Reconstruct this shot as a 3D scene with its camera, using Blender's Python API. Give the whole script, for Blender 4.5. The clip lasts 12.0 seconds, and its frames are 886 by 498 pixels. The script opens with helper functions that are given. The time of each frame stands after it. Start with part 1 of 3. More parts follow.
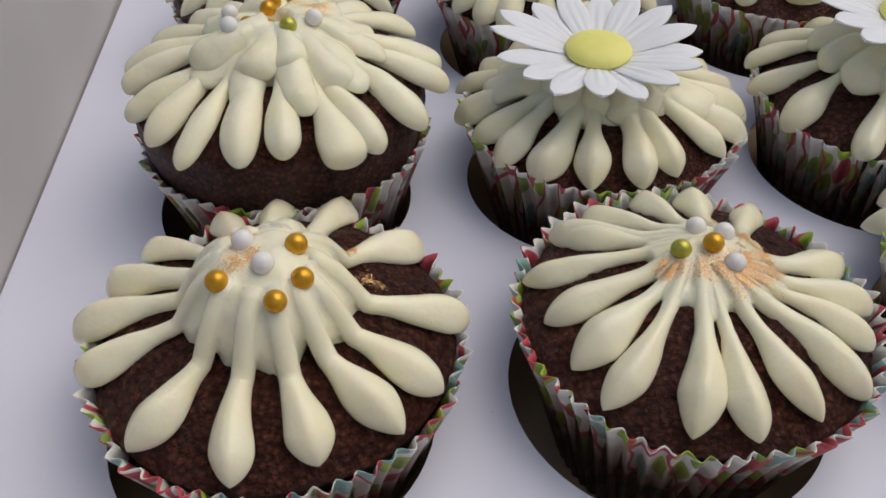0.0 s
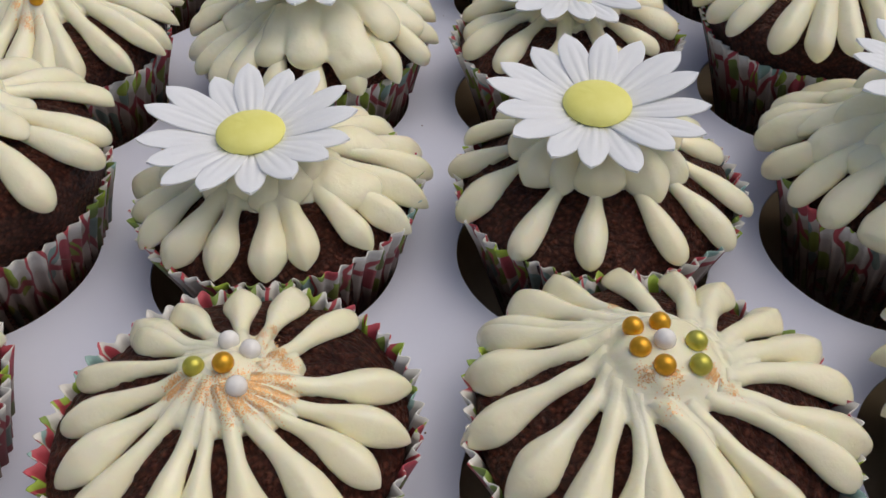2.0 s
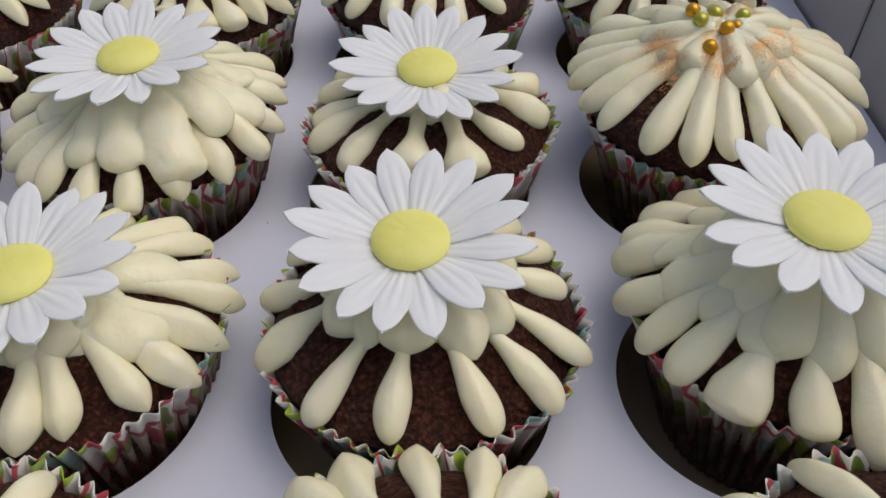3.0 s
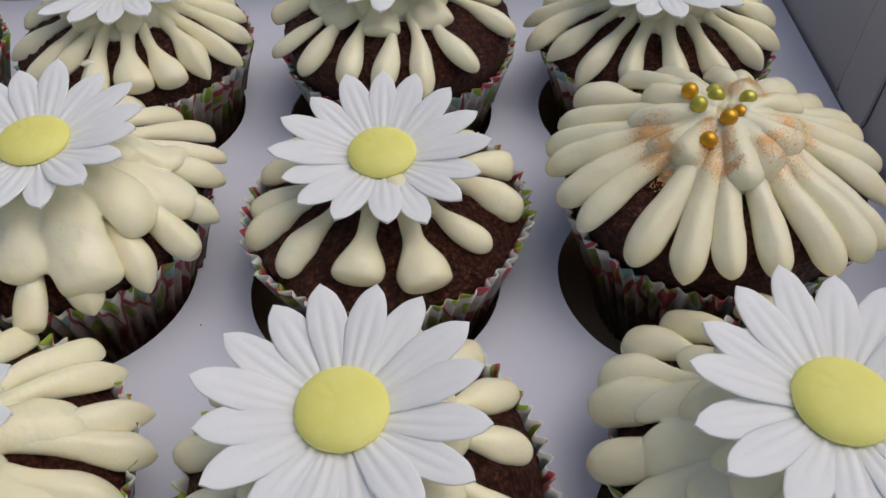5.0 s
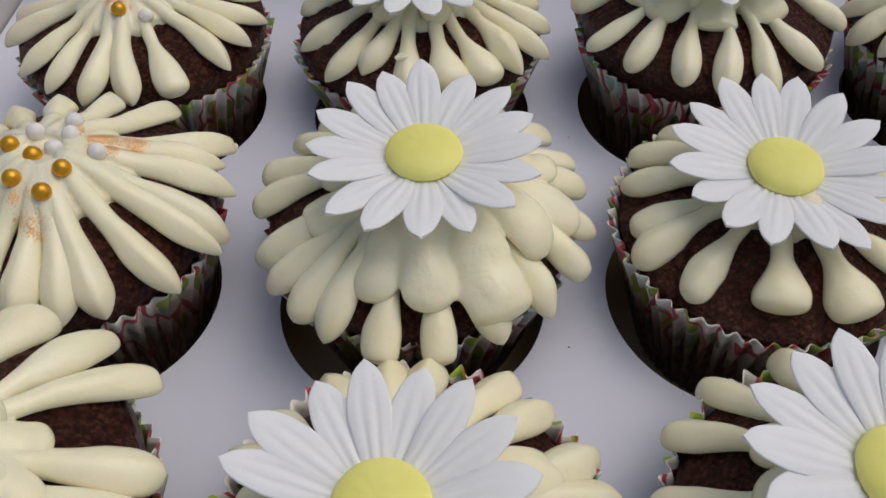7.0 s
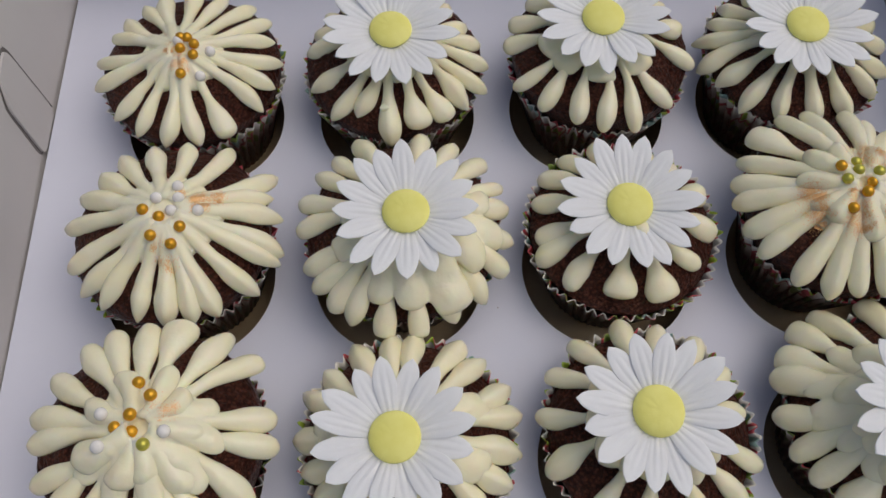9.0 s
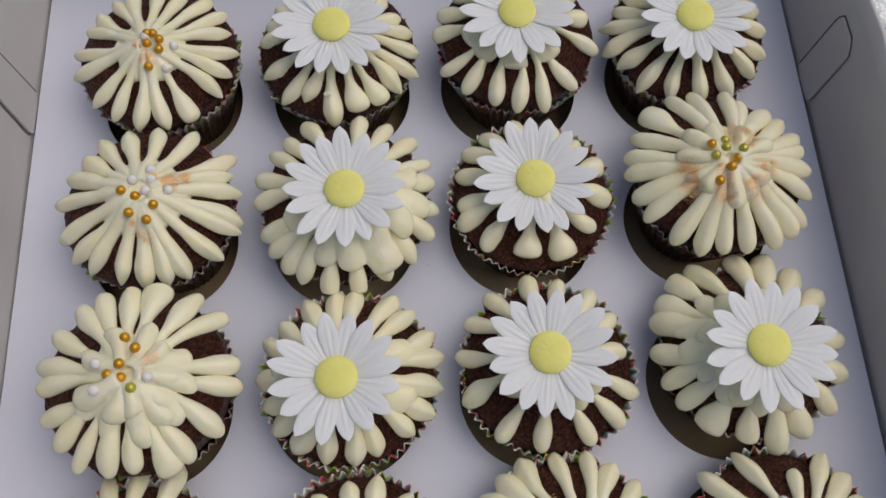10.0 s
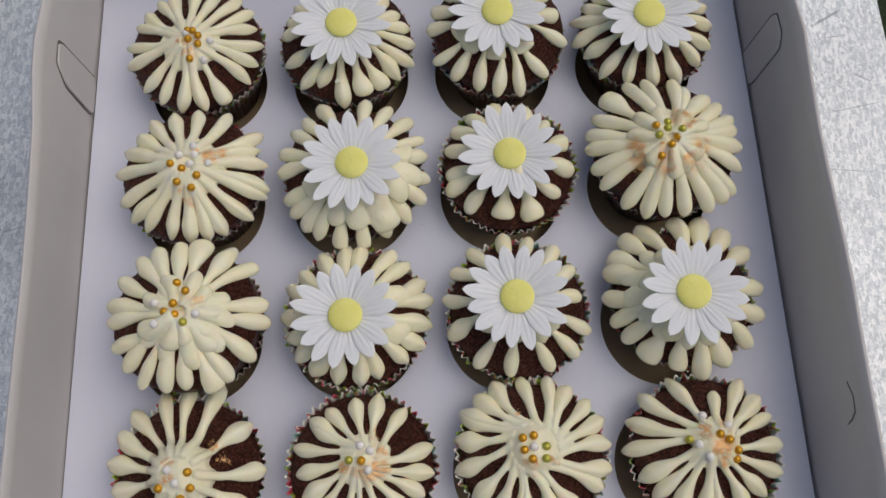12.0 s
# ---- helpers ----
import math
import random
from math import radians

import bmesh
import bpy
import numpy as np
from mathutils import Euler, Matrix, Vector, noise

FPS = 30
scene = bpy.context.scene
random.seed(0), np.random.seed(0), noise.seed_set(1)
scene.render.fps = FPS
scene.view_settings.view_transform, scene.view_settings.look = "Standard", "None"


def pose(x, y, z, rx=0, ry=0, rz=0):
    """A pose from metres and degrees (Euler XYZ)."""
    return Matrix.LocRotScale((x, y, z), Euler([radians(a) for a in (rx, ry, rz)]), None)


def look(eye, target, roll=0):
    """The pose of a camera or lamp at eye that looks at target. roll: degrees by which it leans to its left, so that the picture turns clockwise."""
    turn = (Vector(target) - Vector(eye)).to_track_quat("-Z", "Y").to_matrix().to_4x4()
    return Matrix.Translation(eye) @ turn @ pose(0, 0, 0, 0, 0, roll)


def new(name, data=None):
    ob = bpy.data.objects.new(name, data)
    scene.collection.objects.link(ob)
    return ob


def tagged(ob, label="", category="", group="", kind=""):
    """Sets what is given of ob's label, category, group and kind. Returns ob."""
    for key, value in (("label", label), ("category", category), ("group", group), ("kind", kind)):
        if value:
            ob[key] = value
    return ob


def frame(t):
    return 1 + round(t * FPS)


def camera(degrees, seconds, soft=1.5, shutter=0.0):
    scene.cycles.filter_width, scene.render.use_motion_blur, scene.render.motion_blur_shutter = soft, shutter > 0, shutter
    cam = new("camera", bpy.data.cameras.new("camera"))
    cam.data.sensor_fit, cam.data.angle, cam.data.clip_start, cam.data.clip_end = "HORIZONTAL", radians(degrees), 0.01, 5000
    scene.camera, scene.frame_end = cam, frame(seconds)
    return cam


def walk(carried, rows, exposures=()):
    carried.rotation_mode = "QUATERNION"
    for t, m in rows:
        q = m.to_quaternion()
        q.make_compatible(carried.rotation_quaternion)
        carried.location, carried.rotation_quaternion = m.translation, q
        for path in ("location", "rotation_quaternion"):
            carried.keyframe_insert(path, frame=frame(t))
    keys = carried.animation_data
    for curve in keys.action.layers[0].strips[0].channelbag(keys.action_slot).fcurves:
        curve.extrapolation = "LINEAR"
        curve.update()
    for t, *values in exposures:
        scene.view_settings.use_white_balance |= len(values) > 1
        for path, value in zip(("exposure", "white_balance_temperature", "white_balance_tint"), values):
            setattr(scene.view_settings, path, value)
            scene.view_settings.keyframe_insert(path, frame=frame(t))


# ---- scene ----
cam = camera(56.1, 12.0)
PATH = [
    (0, (0.021, -0.105, 0.162), (0.172, 1.371, -1.178), 0.1),
    (0.5, (0.047, -0.103, 0.163), (0.136, 1.374, -1.183), -0.7),
    (1, (0.079, -0.1, 0.169), (0.121, 1.377, -1.178), -1.1),
    (1.5, (0.109, -0.098, 0.171), (0.068, 1.39, -1.164), -2.5),
    (2, (0.132, -0.09, 0.173), (0.085, 1.391, -1.17), -2.3),
    (2.5, (0.159, -0.07, 0.176), (0.078, 1.398, -1.18), -3.2),
    (3, (0.177, -0.045, 0.181), (0.132, 1.413, -1.186), -2.3),
    (3.2, (0.183, -0.038, 0.183), (0.146, 1.418, -1.187), -2.1),
    (4.8, (0.194, -0.002, 0.184), (0.146, 1.42, -1.222), -2.4),
    (5, (0.188, 0.003, 0.186), (0.14, 1.406, -1.239), -2.0),
    (5.5, (0.169, 0.014, 0.185), (0.121, 1.411, -1.244), -1.8),
    (6, (0.147, 0.027, 0.184), (0.13, 1.421, -1.25), -0.7),
    (6.5, (0.121, 0.029, 0.184), (0.108, 1.409, -1.264), -0.5),
    (7, (0.093, 0.023, 0.187), (0.051, 1.353, -1.306), -1.4),
    (7.2, (0.079, 0.019, 0.19), (0.038, 1.331, -1.318), -1.4),
    (8.8, (0.089, 0.023, 0.312), (0.098, 0.93, -1.471), -0.8),
    (9, (0.093, 0.021, 0.327), (0.126, 0.877, -1.48), 0.3),
    (9.5, (0.107, 0.019, 0.364), (0.143, 0.759, -1.494), 0.3),
    (10, (0.115, 0.014, 0.387), (0.175, 0.698, -1.491), 2.0),
    (10.5, (0.118, 0.003, 0.404), (0.187, 0.66, -1.484), 2.8),
    (11, (0.131, -0.001, 0.428), (0.181, 0.621, -1.472), 1.4),
    (11.5, (0.13, -0.004, 0.44), (0.162, 0.6, -1.466), 0.1),
    (12, (0.129, -0.008, 0.463), (0.135, 0.568, -1.453), -2.0),
]
EXPOSURES = [(0, -0.22), (3, -0.24), (5, -0.34), (7, -0.34), (9, -0.43), (12, -0.45)]
walk(cam, [(t, look(eye, target, roll)) for t, eye, target, roll in PATH], EXPOSURES)

from mathutils.bvhtree import BVHTree

# ---------------- light ----------------
world = bpy.data.worlds.new("daylight")
scene.world = world
world.use_nodes = True
sky = world.node_tree.nodes.new("ShaderNodeTexSky")
sky.sky_type = "NISHITA"
sky.sun_disc = False
sky.sun_elevation = radians(64)
sky.sun_rotation = radians(76)
sky.air_density = 1.0
sky.dust_density = 4.0
background = world.node_tree.nodes["Background"]
background.inputs["Strength"].default_value = 0.104
world.node_tree.links.new(sky.outputs[0], background.inputs["Color"])

sun_data = bpy.data.lights.new("sun", "SUN")
sun_data.energy = 1.12
sun_data.angle = radians(62)
sun_data.color = (1.0, 0.95, 0.88)
sun = new("sun", sun_data)
sun.matrix_world = look((0.48, 0.12, 1.0), (0, 0, 0))
scene.view_settings.exposure = 0.0


# ---------------- materials ----------------
def material(name):
    m = bpy.data.materials.new(name)
    m.use_nodes = True
    return m, m.node_tree.nodes, m.node_tree.links, m.node_tree.nodes["Principled BSDF"]


def add(nodes, kind, **values):
    n = nodes.new(kind)
    for key, value in values.items():
        if key in n.inputs:
            n.inputs[key].default_value = value
    return n


def noise_tex(nodes, links, coord, scale, detail=4.0, rough=0.55):
    n = add(nodes, "ShaderNodeTexNoise", Scale=scale, Detail=detail, Roughness=rough)
    links.new(coord, n.inputs["Vector"])
    return n


def ramp(nodes, links, fac, stops, constant=False):
    r = nodes.new("ShaderNodeValToRGB")
    if constant:
        r.color_ramp.interpolation = "CONSTANT"
    while len(r.color_ramp.elements) < len(stops):
        r.color_ramp.elements.new(0.5)
    for e, (p, c) in zip(r.color_ramp.elements, stops):
        e.position = p
        e.color = (*c, 1) if len(c) == 3 else c
    links.new(fac, r.inputs[0])
    return r


def bump(nodes, links, shader, height, strength, distance):
    b = add(nodes, "ShaderNodeBump", Strength=strength, Distance=distance)
    links.new(height, b.inputs["Height"])
    links.new(b.outputs[0], shader.inputs["Normal"])
    return b


def mix(nodes, links, fac, a, b, blend="MIX"):
    n = nodes.new("ShaderNodeMix")
    n.data_type = "RGBA"
    n.blend_type = blend
    for socket, value in ((n.inputs[0], fac), (n.inputs[6], a), (n.inputs[7], b)):
        if isinstance(value, (int, float)):
            socket.default_value = value
        elif isinstance(value, tuple):
            socket.default_value = (*value, 1)
        else:
            links.new(value, socket)
    return n.outputs[2]


def math_node(nodes, links, op, a, b=0.0):
    n = nodes.new("ShaderNodeMath")
    n.operation = op
    for socket, value in zip(n.inputs, (a, b)):
        if isinstance(value, (int, float)):
            socket.default_value = value
        else:
            links.new(value, socket)
    return n.outputs[0]


def frosting_material():
    m, nodes, links, p = material("cream_cheese_icing")
    co = nodes.new("ShaderNodeTexCoord").outputs["Object"]
    big = noise_tex(nodes, links, co, 70, 3)
    base = ramp(nodes, links, big.outputs[0], [(0.3, (0.89, 0.822, 0.56)), (0.7, (0.918, 0.868, 0.645))])
    links.new(base.outputs[0], p.inputs["Base Color"])
    p.inputs["Roughness"].default_value = 0.27
    p.inputs["Subsurface Weight"].default_value = 0.35
    p.inputs["Subsurface Radius"].default_value = (1.0, 0.75, 0.35)
    p.inputs["Subsurface Scale"].default_value = 0.002
    p.inputs["Specular IOR Level"].default_value = 0.5
    fine = noise_tex(nodes, links, co, 420, 5, 0.6)
    mid = noise_tex(nodes, links, co, 130, 3, 0.5)
    skin = math_node(nodes, links, "ADD", math_node(nodes, links, "MULTIPLY", fine.outputs[0], 0.35), mid.outputs[0])
    specks = add(nodes, "ShaderNodeTexVoronoi", Scale=260)
    links.new(co, specks.inputs["Vector"])
    bubbles = ramp(nodes, links, specks.outputs["Distance"], [(0.0, (0.0, 0.0, 0.0)), (0.10, (1, 1, 1))])
    skin = math_node(nodes, links, "ADD", skin, math_node(nodes, links, "MULTIPLY", bubbles.outputs[0], 0.12))
    bump(nodes, links, p, skin, 0.35, 0.0013)
    return m


def cake_material():
    m, nodes, links, p = material("chocolate_sponge")
    co = nodes.new("ShaderNodeTexCoord").outputs["Object"]
    a = noise_tex(nodes, links, co, 330, 8, 0.78)
    base = ramp(nodes, links, a.outputs[0], [(0.3, (0.050, 0.014, 0.009)), (0.48, (0.14, 0.040, 0.024)), (0.72, (0.28, 0.10, 0.062))])
    grains = add(nodes, "ShaderNodeTexVoronoi", Scale=900)
    links.new(co, grains.inputs["Vector"])
    sugar = ramp(nodes, links, grains.outputs["Distance"], [(0.0, (0.5, 0.4, 0.3)), (0.09, (0, 0, 0))])
    patch = noise_tex(nodes, links, co, 60, 2)
    where = ramp(nodes, links, patch.outputs[0], [(0.5, (0, 0, 0)), (0.65, (0.6, 0.6, 0.6))])
    spots = mix(nodes, links, 1.0, sugar.outputs[0], where.outputs[0], "MULTIPLY")
    links.new(mix(nodes, links, 1.0, base.outputs[0], spots, "ADD"), p.inputs["Base Color"])
    p.inputs["Roughness"].default_value = 0.38
    p.inputs["Specular IOR Level"].default_value = 0.4
    pores = noise_tex(nodes, links, co, 1100, 5, 0.75)
    lumps = add(nodes, "ShaderNodeTexVoronoi", Scale=760)
    links.new(co, lumps.inputs["Vector"])
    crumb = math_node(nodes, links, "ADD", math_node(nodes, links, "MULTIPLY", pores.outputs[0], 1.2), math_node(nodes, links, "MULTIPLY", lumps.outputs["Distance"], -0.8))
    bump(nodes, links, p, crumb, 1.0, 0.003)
    # crumb relief shading painted into the colour: pits darkened, peaks brightened
    pit_shade = ramp(nodes, links, crumb, [(0.10, (0.42, 0.38, 0.36)), (0.36, (1.0, 1.0, 1.0)), (0.75, (1.6, 1.55, 1.5))])
    links.new(mix(nodes, links, 1.0, p.inputs["Base Color"].links[0].from_socket, pit_shade.outputs[0], "MULTIPLY"), p.inputs["Base Color"])
    return m


def liner_material():
    m, nodes, links, p = material("printed_paper_case")
    uv = nodes.new("ShaderNodeUVMap")
    info = nodes.new("ShaderNodeObjectInfo")
    shift = nodes.new("ShaderNodeVectorMath")
    shift.operation = "ADD"
    links.new(uv.outputs[0], shift.inputs[0])
    spread = nodes.new("ShaderNodeCombineXYZ")
    links.new(info.outputs["Random"], spread.inputs[0])
    links.new(spread.outputs[0], shift.inputs[1])
    bend = noise_tex(nodes, links, shift.outputs[0], 60, 1)
    wob = nodes.new("ShaderNodeVectorMath")
    wob.operation = "MULTIPLY_ADD"
    links.new(bend.outputs["Color"], wob.inputs[0])
    wob.inputs[1].default_value = (0.010, 0.010, 0)
    links.new(shift.outputs[0], wob.inputs[2])

    def turned(angle, sx, sy, scale):
        mp = nodes.new("ShaderNodeMapping")
        mp.inputs["Rotation"].default_value = (0, 0, radians(angle))
        mp.inputs["Scale"].default_value = (sx, sy, 1)
        links.new(wob.outputs[0], mp.inputs[0])
        v = add(nodes, "ShaderNodeTexVoronoi", Scale=scale)
        v.voronoi_dimensions = "2D"
        links.new(mp.outputs[0], v.inputs["Vector"])
        return v

    leaf = turned(28, 1.0, 0.36, 290)
    inside = ramp(nodes, links, leaf.outputs["Distance"], [(0.42, (1, 1, 1)), (0.45, (0, 0, 0))])
    sep = nodes.new("ShaderNodeSeparateColor")
    links.new(leaf.outputs["Color"], sep.inputs[0])
    ink = ramp(nodes, links, sep.outputs[0], [(0.0, (0.36, 0.50, 0.06)), (0.30, (0.30, 0.47, 0.45)), (0.48, (0.56, 0.09, 0.12)), (0.58, (0.78, 0.78, 0.75)), (0.84, (0.25, 0.36, 0.08))], True)
    paper = mix(nodes, links, inside.outputs[0], (0.78, 0.77, 0.73), ink.outputs[0])
    line = turned(-38, 1.0, 0.22, 150)
    line.feature = "DISTANCE_TO_EDGE"
    thin = ramp(nodes, links, line.outputs["Distance"], [(0.035, (1, 1, 1)), (0.055, (0, 0, 0))])
    paper = mix(nodes, links, thin.outputs[0], paper, (0.50, 0.08, 0.10))
    # buttery paper lower down, where it clings to the sponge, plus painted-in shade there
    up = nodes.new("ShaderNodeSeparateXYZ")
    links.new(uv.outputs[0], up.inputs[0])
    edge = noise_tex(nodes, links, uv.outputs[0], 120, 3)
    level = math_node(nodes, links, "ADD", up.outputs[1], math_node(nodes, links, "MULTIPLY", edge.outputs[0], 0.012))
    soak_and_shade = ramp(nodes, links, math_node(nodes, links, "MULTIPLY", level, 20.0), [(0.55, (0.15, 0.085, 0.07)), (0.84, (0.42, 0.35, 0.31)), (0.98, (1.0, 0.98, 0.95))])
    paper = mix(nodes, links, 1.0, paper, soak_and_shade.outputs[0], "MULTIPLY")
    links.new(paper, p.inputs["Base Color"])
    p.inputs["Roughness"].default_value = 0.55
    return m


def plain_material(name, dark, light, scale, rough, bump_scale=0.0, strength=0.1, distance=0.0005, metal=0.0, specular=0.5):
    m, nodes, links, p = material(name)
    co = nodes.new("ShaderNodeTexCoord").outputs["Object"]
    n = noise_tex(nodes, links, co, scale, 5)
    base = ramp(nodes, links, n.outputs[0], [(0.3, dark), (0.7, light)])
    links.new(base.outputs[0], p.inputs["Base Color"])
    p.inputs["Roughness"].default_value = rough
    p.inputs["Metallic"].default_value = metal
    p.inputs["Specular IOR Level"].default_value = specular
    if bump_scale:
        f = noise_tex(nodes, links, co, bump_scale, 4)
        bump(nodes, links, p, f.outputs[0], strength, distance)
    return m


def petal_material():
    m, nodes, links, p = material("white_sugar_paste")
    co = nodes.new("ShaderNodeTexCoord").outputs["Object"]
    n = noise_tex(nodes, links, co, 130, 4)
    base = ramp(nodes, links, n.outputs[0], [(0.3, (0.885, 0.893, 0.905)), (0.7, (0.92, 0.927, 0.937))])
    links.new(base.outputs[0], p.inputs["Base Color"])
    p.inputs["Roughness"].default_value = 0.6
    p.inputs["Subsurface Weight"].default_value = 0.4
    p.inputs["Subsurface Radius"].default_value = (1, 1, 1)
    p.inputs["Subsurface Scale"].default_value = 0.0035
    f = noise_tex(nodes, links, co, 900, 4, 0.7)
    bump(nodes, links, p, f.outputs[0], 0.2, 0.0004)
    return m


def galvanised_material():
    m, nodes, links, p = material("galvanised_sheet")
    co = nodes.new("ShaderNodeTexCoord").outputs["Object"]
    v = add(nodes, "ShaderNodeTexVoronoi", Scale=620)
    warp = nodes.new("ShaderNodeMapping")
    warp.inputs["Rotation"].default_value = (0, 0, radians(-35))
    warp.inputs["Scale"].default_value = (1.0, 0.45, 1)
    links.new(co, warp.inputs[0])
    links.new(warp.outputs[0], v.inputs["Vector"])
    flake = nodes.new("ShaderNodeSeparateColor")
    links.new(v.outputs["Color"], flake.inputs[0])
    big = noise_tex(nodes, links, co, 9, 4)
    fine = noise_tex(nodes, links, co, 520, 6, 0.75)
    grit = noise_tex(nodes, links, co, 900, 3, 0.8)
    mixed = math_node(nodes, links, "ADD", math_node(nodes, links, "MULTIPLY", grit.outputs[0], 0.45), math_node(nodes, links, "MULTIPLY", fine.outputs[0], 0.55))
    mixed = math_node(nodes, links, "ADD", mixed, math_node(nodes, links, "MULTIPLY", flake.outputs[0], 0.22))
    cells = ramp(nodes, links, mixed, [(0.40, (0.44, 0.48, 0.52)), (0.58, (0.68, 0.725, 0.755)), (0.72, (0.96, 0.97, 0.975))])
    tone = ramp(nodes, links, big.outputs[0], [(0.3, (0.8, 0.8, 0.8)), (0.7, (1, 1, 1))])
    base = mix(nodes, links, 1.0, cells.outputs[0], tone.outputs[0], "MULTIPLY")
    mp = nodes.new("ShaderNodeMapping")
    mp.inputs["Rotation"].default_value = (0, 0, radians(20))
    mp.inputs["Scale"].default_value = (0.3, 1.4, 1)
    links.new(co, mp.inputs[0])
    scratch = add(nodes, "ShaderNodeTexVoronoi", Scale=16)
    scratch.feature = "DISTANCE_TO_EDGE"
    links.new(mp.outputs[0], scratch.inputs["Vector"])
    lines = ramp(nodes, links, scratch.outputs["Distance"], [(0.0, (1, 1, 1)), (0.007, (0, 0, 0))])
    gaps = noise_tex(nodes, links, co, 25, 2)
    some = ramp(nodes, links, gaps.outputs[0], [(0.54, (0, 0, 0)), (0.6, (0.7, 0.7, 0.7))])
    marks = mix(nodes, links, 1.0, lines.outputs[0], some.outputs[0], "MULTIPLY")
    links.new(mix(nodes, links, marks, base, (0.10, 0.12, 0.14)), p.inputs["Base Color"])
    p.inputs["Metallic"].default_value = 0.35
    links.new(ramp(nodes, links, fine.outputs[0], [(0.3, (0.34, 0.34, 0.34)), (0.7, (0.56, 0.56, 0.56))]).outputs[0], p.inputs["Roughness"])
    bump(nodes, links, p, fine.outputs[0], 0.35, 0.0008)
    return m


ICING = frosting_material()
SPONGE = cake_material()
PAPER_CASE = liner_material()
PETAL = petal_material()
YELLOW = plain_material("lemon_sugar_paste", (0.86, 0.80, 0.19), (0.92, 0.87, 0.27), 90, 0.6, 700, 0.2, 0.0004)
GOLD = plain_material("gold_pearl_lustre", (0.62, 0.29, 0.012), (0.80, 0.42, 0.03), 500, 0.3, 900, 0.15, 0.0003, 0.55)
PEARL = plain_material("white_pearl_lustre", (0.80, 0.76, 0.70), (0.92, 0.88, 0.82), 500, 0.2, 900, 0.15, 0.0003, 0.0)
OLIVE = plain_material("green_gold_pearl_lustre", (0.46, 0.42, 0.05), (0.62, 0.57, 0.10), 500, 0.3, 900, 0.15, 0.0003, 0.5)
COPPER = plain_material("copper_edible_dust", (0.80, 0.40, 0.13), (0.95, 0.62, 0.30), 2500, 0.3, 0, metal=0.4)
CARD_WHITE = plain_material("white_coated_card", (0.635, 0.652, 0.765), (0.68, 0.70, 0.81), 14, 0.5, 350, 0.05, 0.0004)
CARD_GREY = plain_material("grey_backed_card", (0.55, 0.52, 0.50), (0.61, 0.58, 0.56), 10, 0.65, 300, 0.08, 0.0004)
CARD_FLOOR = plain_material("raw_box_board", (0.60, 0.46, 0.28), (0.68, 0.54, 0.35), 30, 0.7, 300, 0.1, 0.0004)
SLIT = plain_material("cut_edge_shadow_gap", (0.15, 0.135, 0.125), (0.20, 0.18, 0.17), 200, 0.9)
METAL = galvanised_material()
LEG = plain_material("dark_steel", (0.05, 0.05, 0.05), (0.09, 0.09, 0.09), 40, 0.5, metal=0.8)
GRASS = plain_material("lawn", (0.012, 0.022, 0.006), (0.035, 0.055, 0.014), 30, 0.9, 120, 0.8, 0.02)
CRUMB = plain_material("cake_crumb", (0.16, 0.10, 0.07), (0.40, 0.30, 0.24), 900, 0.8)


# ---------------- helpers ----------------
def part(name, bm, mat, parent=None, label="", smooth=True):
    me = bpy.data.meshes.new(name)
    bmesh.ops.recalc_face_normals(bm, faces=bm.faces)
    bm.to_mesh(me)
    bm.free()
    me.materials.append(mat)
    if smooth:
        me.polygons.foreach_set("use_smooth", [True] * len(me.polygons))
    ob = new(name, me)
    if parent:
        ob.parent = parent
    if label:
        tagged(ob, label)
    return ob


def bridge(bm, a, b):
    n = len(a)
    for i in range(n):
        bm.faces.new((a[i], a[(i + 1) % n], b[(i + 1) % n], b[i]))


def slab(bm, x0, x1, y0, y1, z0, z1, bevel=0.0):
    made = bmesh.ops.create_cube(bm, size=1.0, matrix=Matrix.Translation(((x0 + x1) / 2, (y0 + y1) / 2, (z0 + z1) / 2)) @ Matrix.Diagonal((x1 - x0, y1 - y0, z1 - z0, 1)))
    if bevel:
        edges = {e for v in made["verts"] for e in v.link_edges}
        bmesh.ops.bevel(bm, geom=list(edges), offset=bevel, segments=2, affect="EDGES")


def smoothstep(a, b, x):
    t = min(1.0, max(0.0, (x - a) / (b - a)))
    return t * t * (3 - 2 * t)


# ---------------- table and ground ----------------
BOARD, FLOOR, TABLE = 0.019, -0.006, -0.0085
X0, X1, Y0, Y1 = -0.0715, 0.3145, -0.062, 0.3135

bm = bmesh.new()
bmesh.ops.create_grid(bm, x_segments=40, y_segments=40, size=60)
for v in bm.verts:
    v.co.z = -0.78 + 0.02 * noise.noise(v.co * 0.7)
ground = part("ground", bm, GRASS)
tagged(ground, "dark green lawn below the table", "ground", kind="structure")

table = tagged(new("table"), "galvanised sheet metal topped garden table", "table")
table.location = (0, 0, -0.78)
bm = bmesh.new()
slab(bm, -0.62, 0.42, -0.55, 0.75, TABLE - 0.03 + 0.78, TABLE + 0.78, 0.003)
part("tabletop", bm, METAL, table, "mottled galvanised steel sheet with scratches", smooth=False)
for x in (-0.57, 0.37):
    for y in (-0.5, 0.7):
        bm = bmesh.new()
        slab(bm, x - 0.02, x + 0.02, y - 0.02, y + 0.02, -0.02, TABLE - 0.03 + 0.78, 0.003)
        part("leg", bm, LEG, table)


# ---------------- box ----------------
box = tagged(new("cake_box"), "open grey-white card cake box holding cupcakes", "box")
box.location = (0, 0, TABLE)
ZB = -TABLE

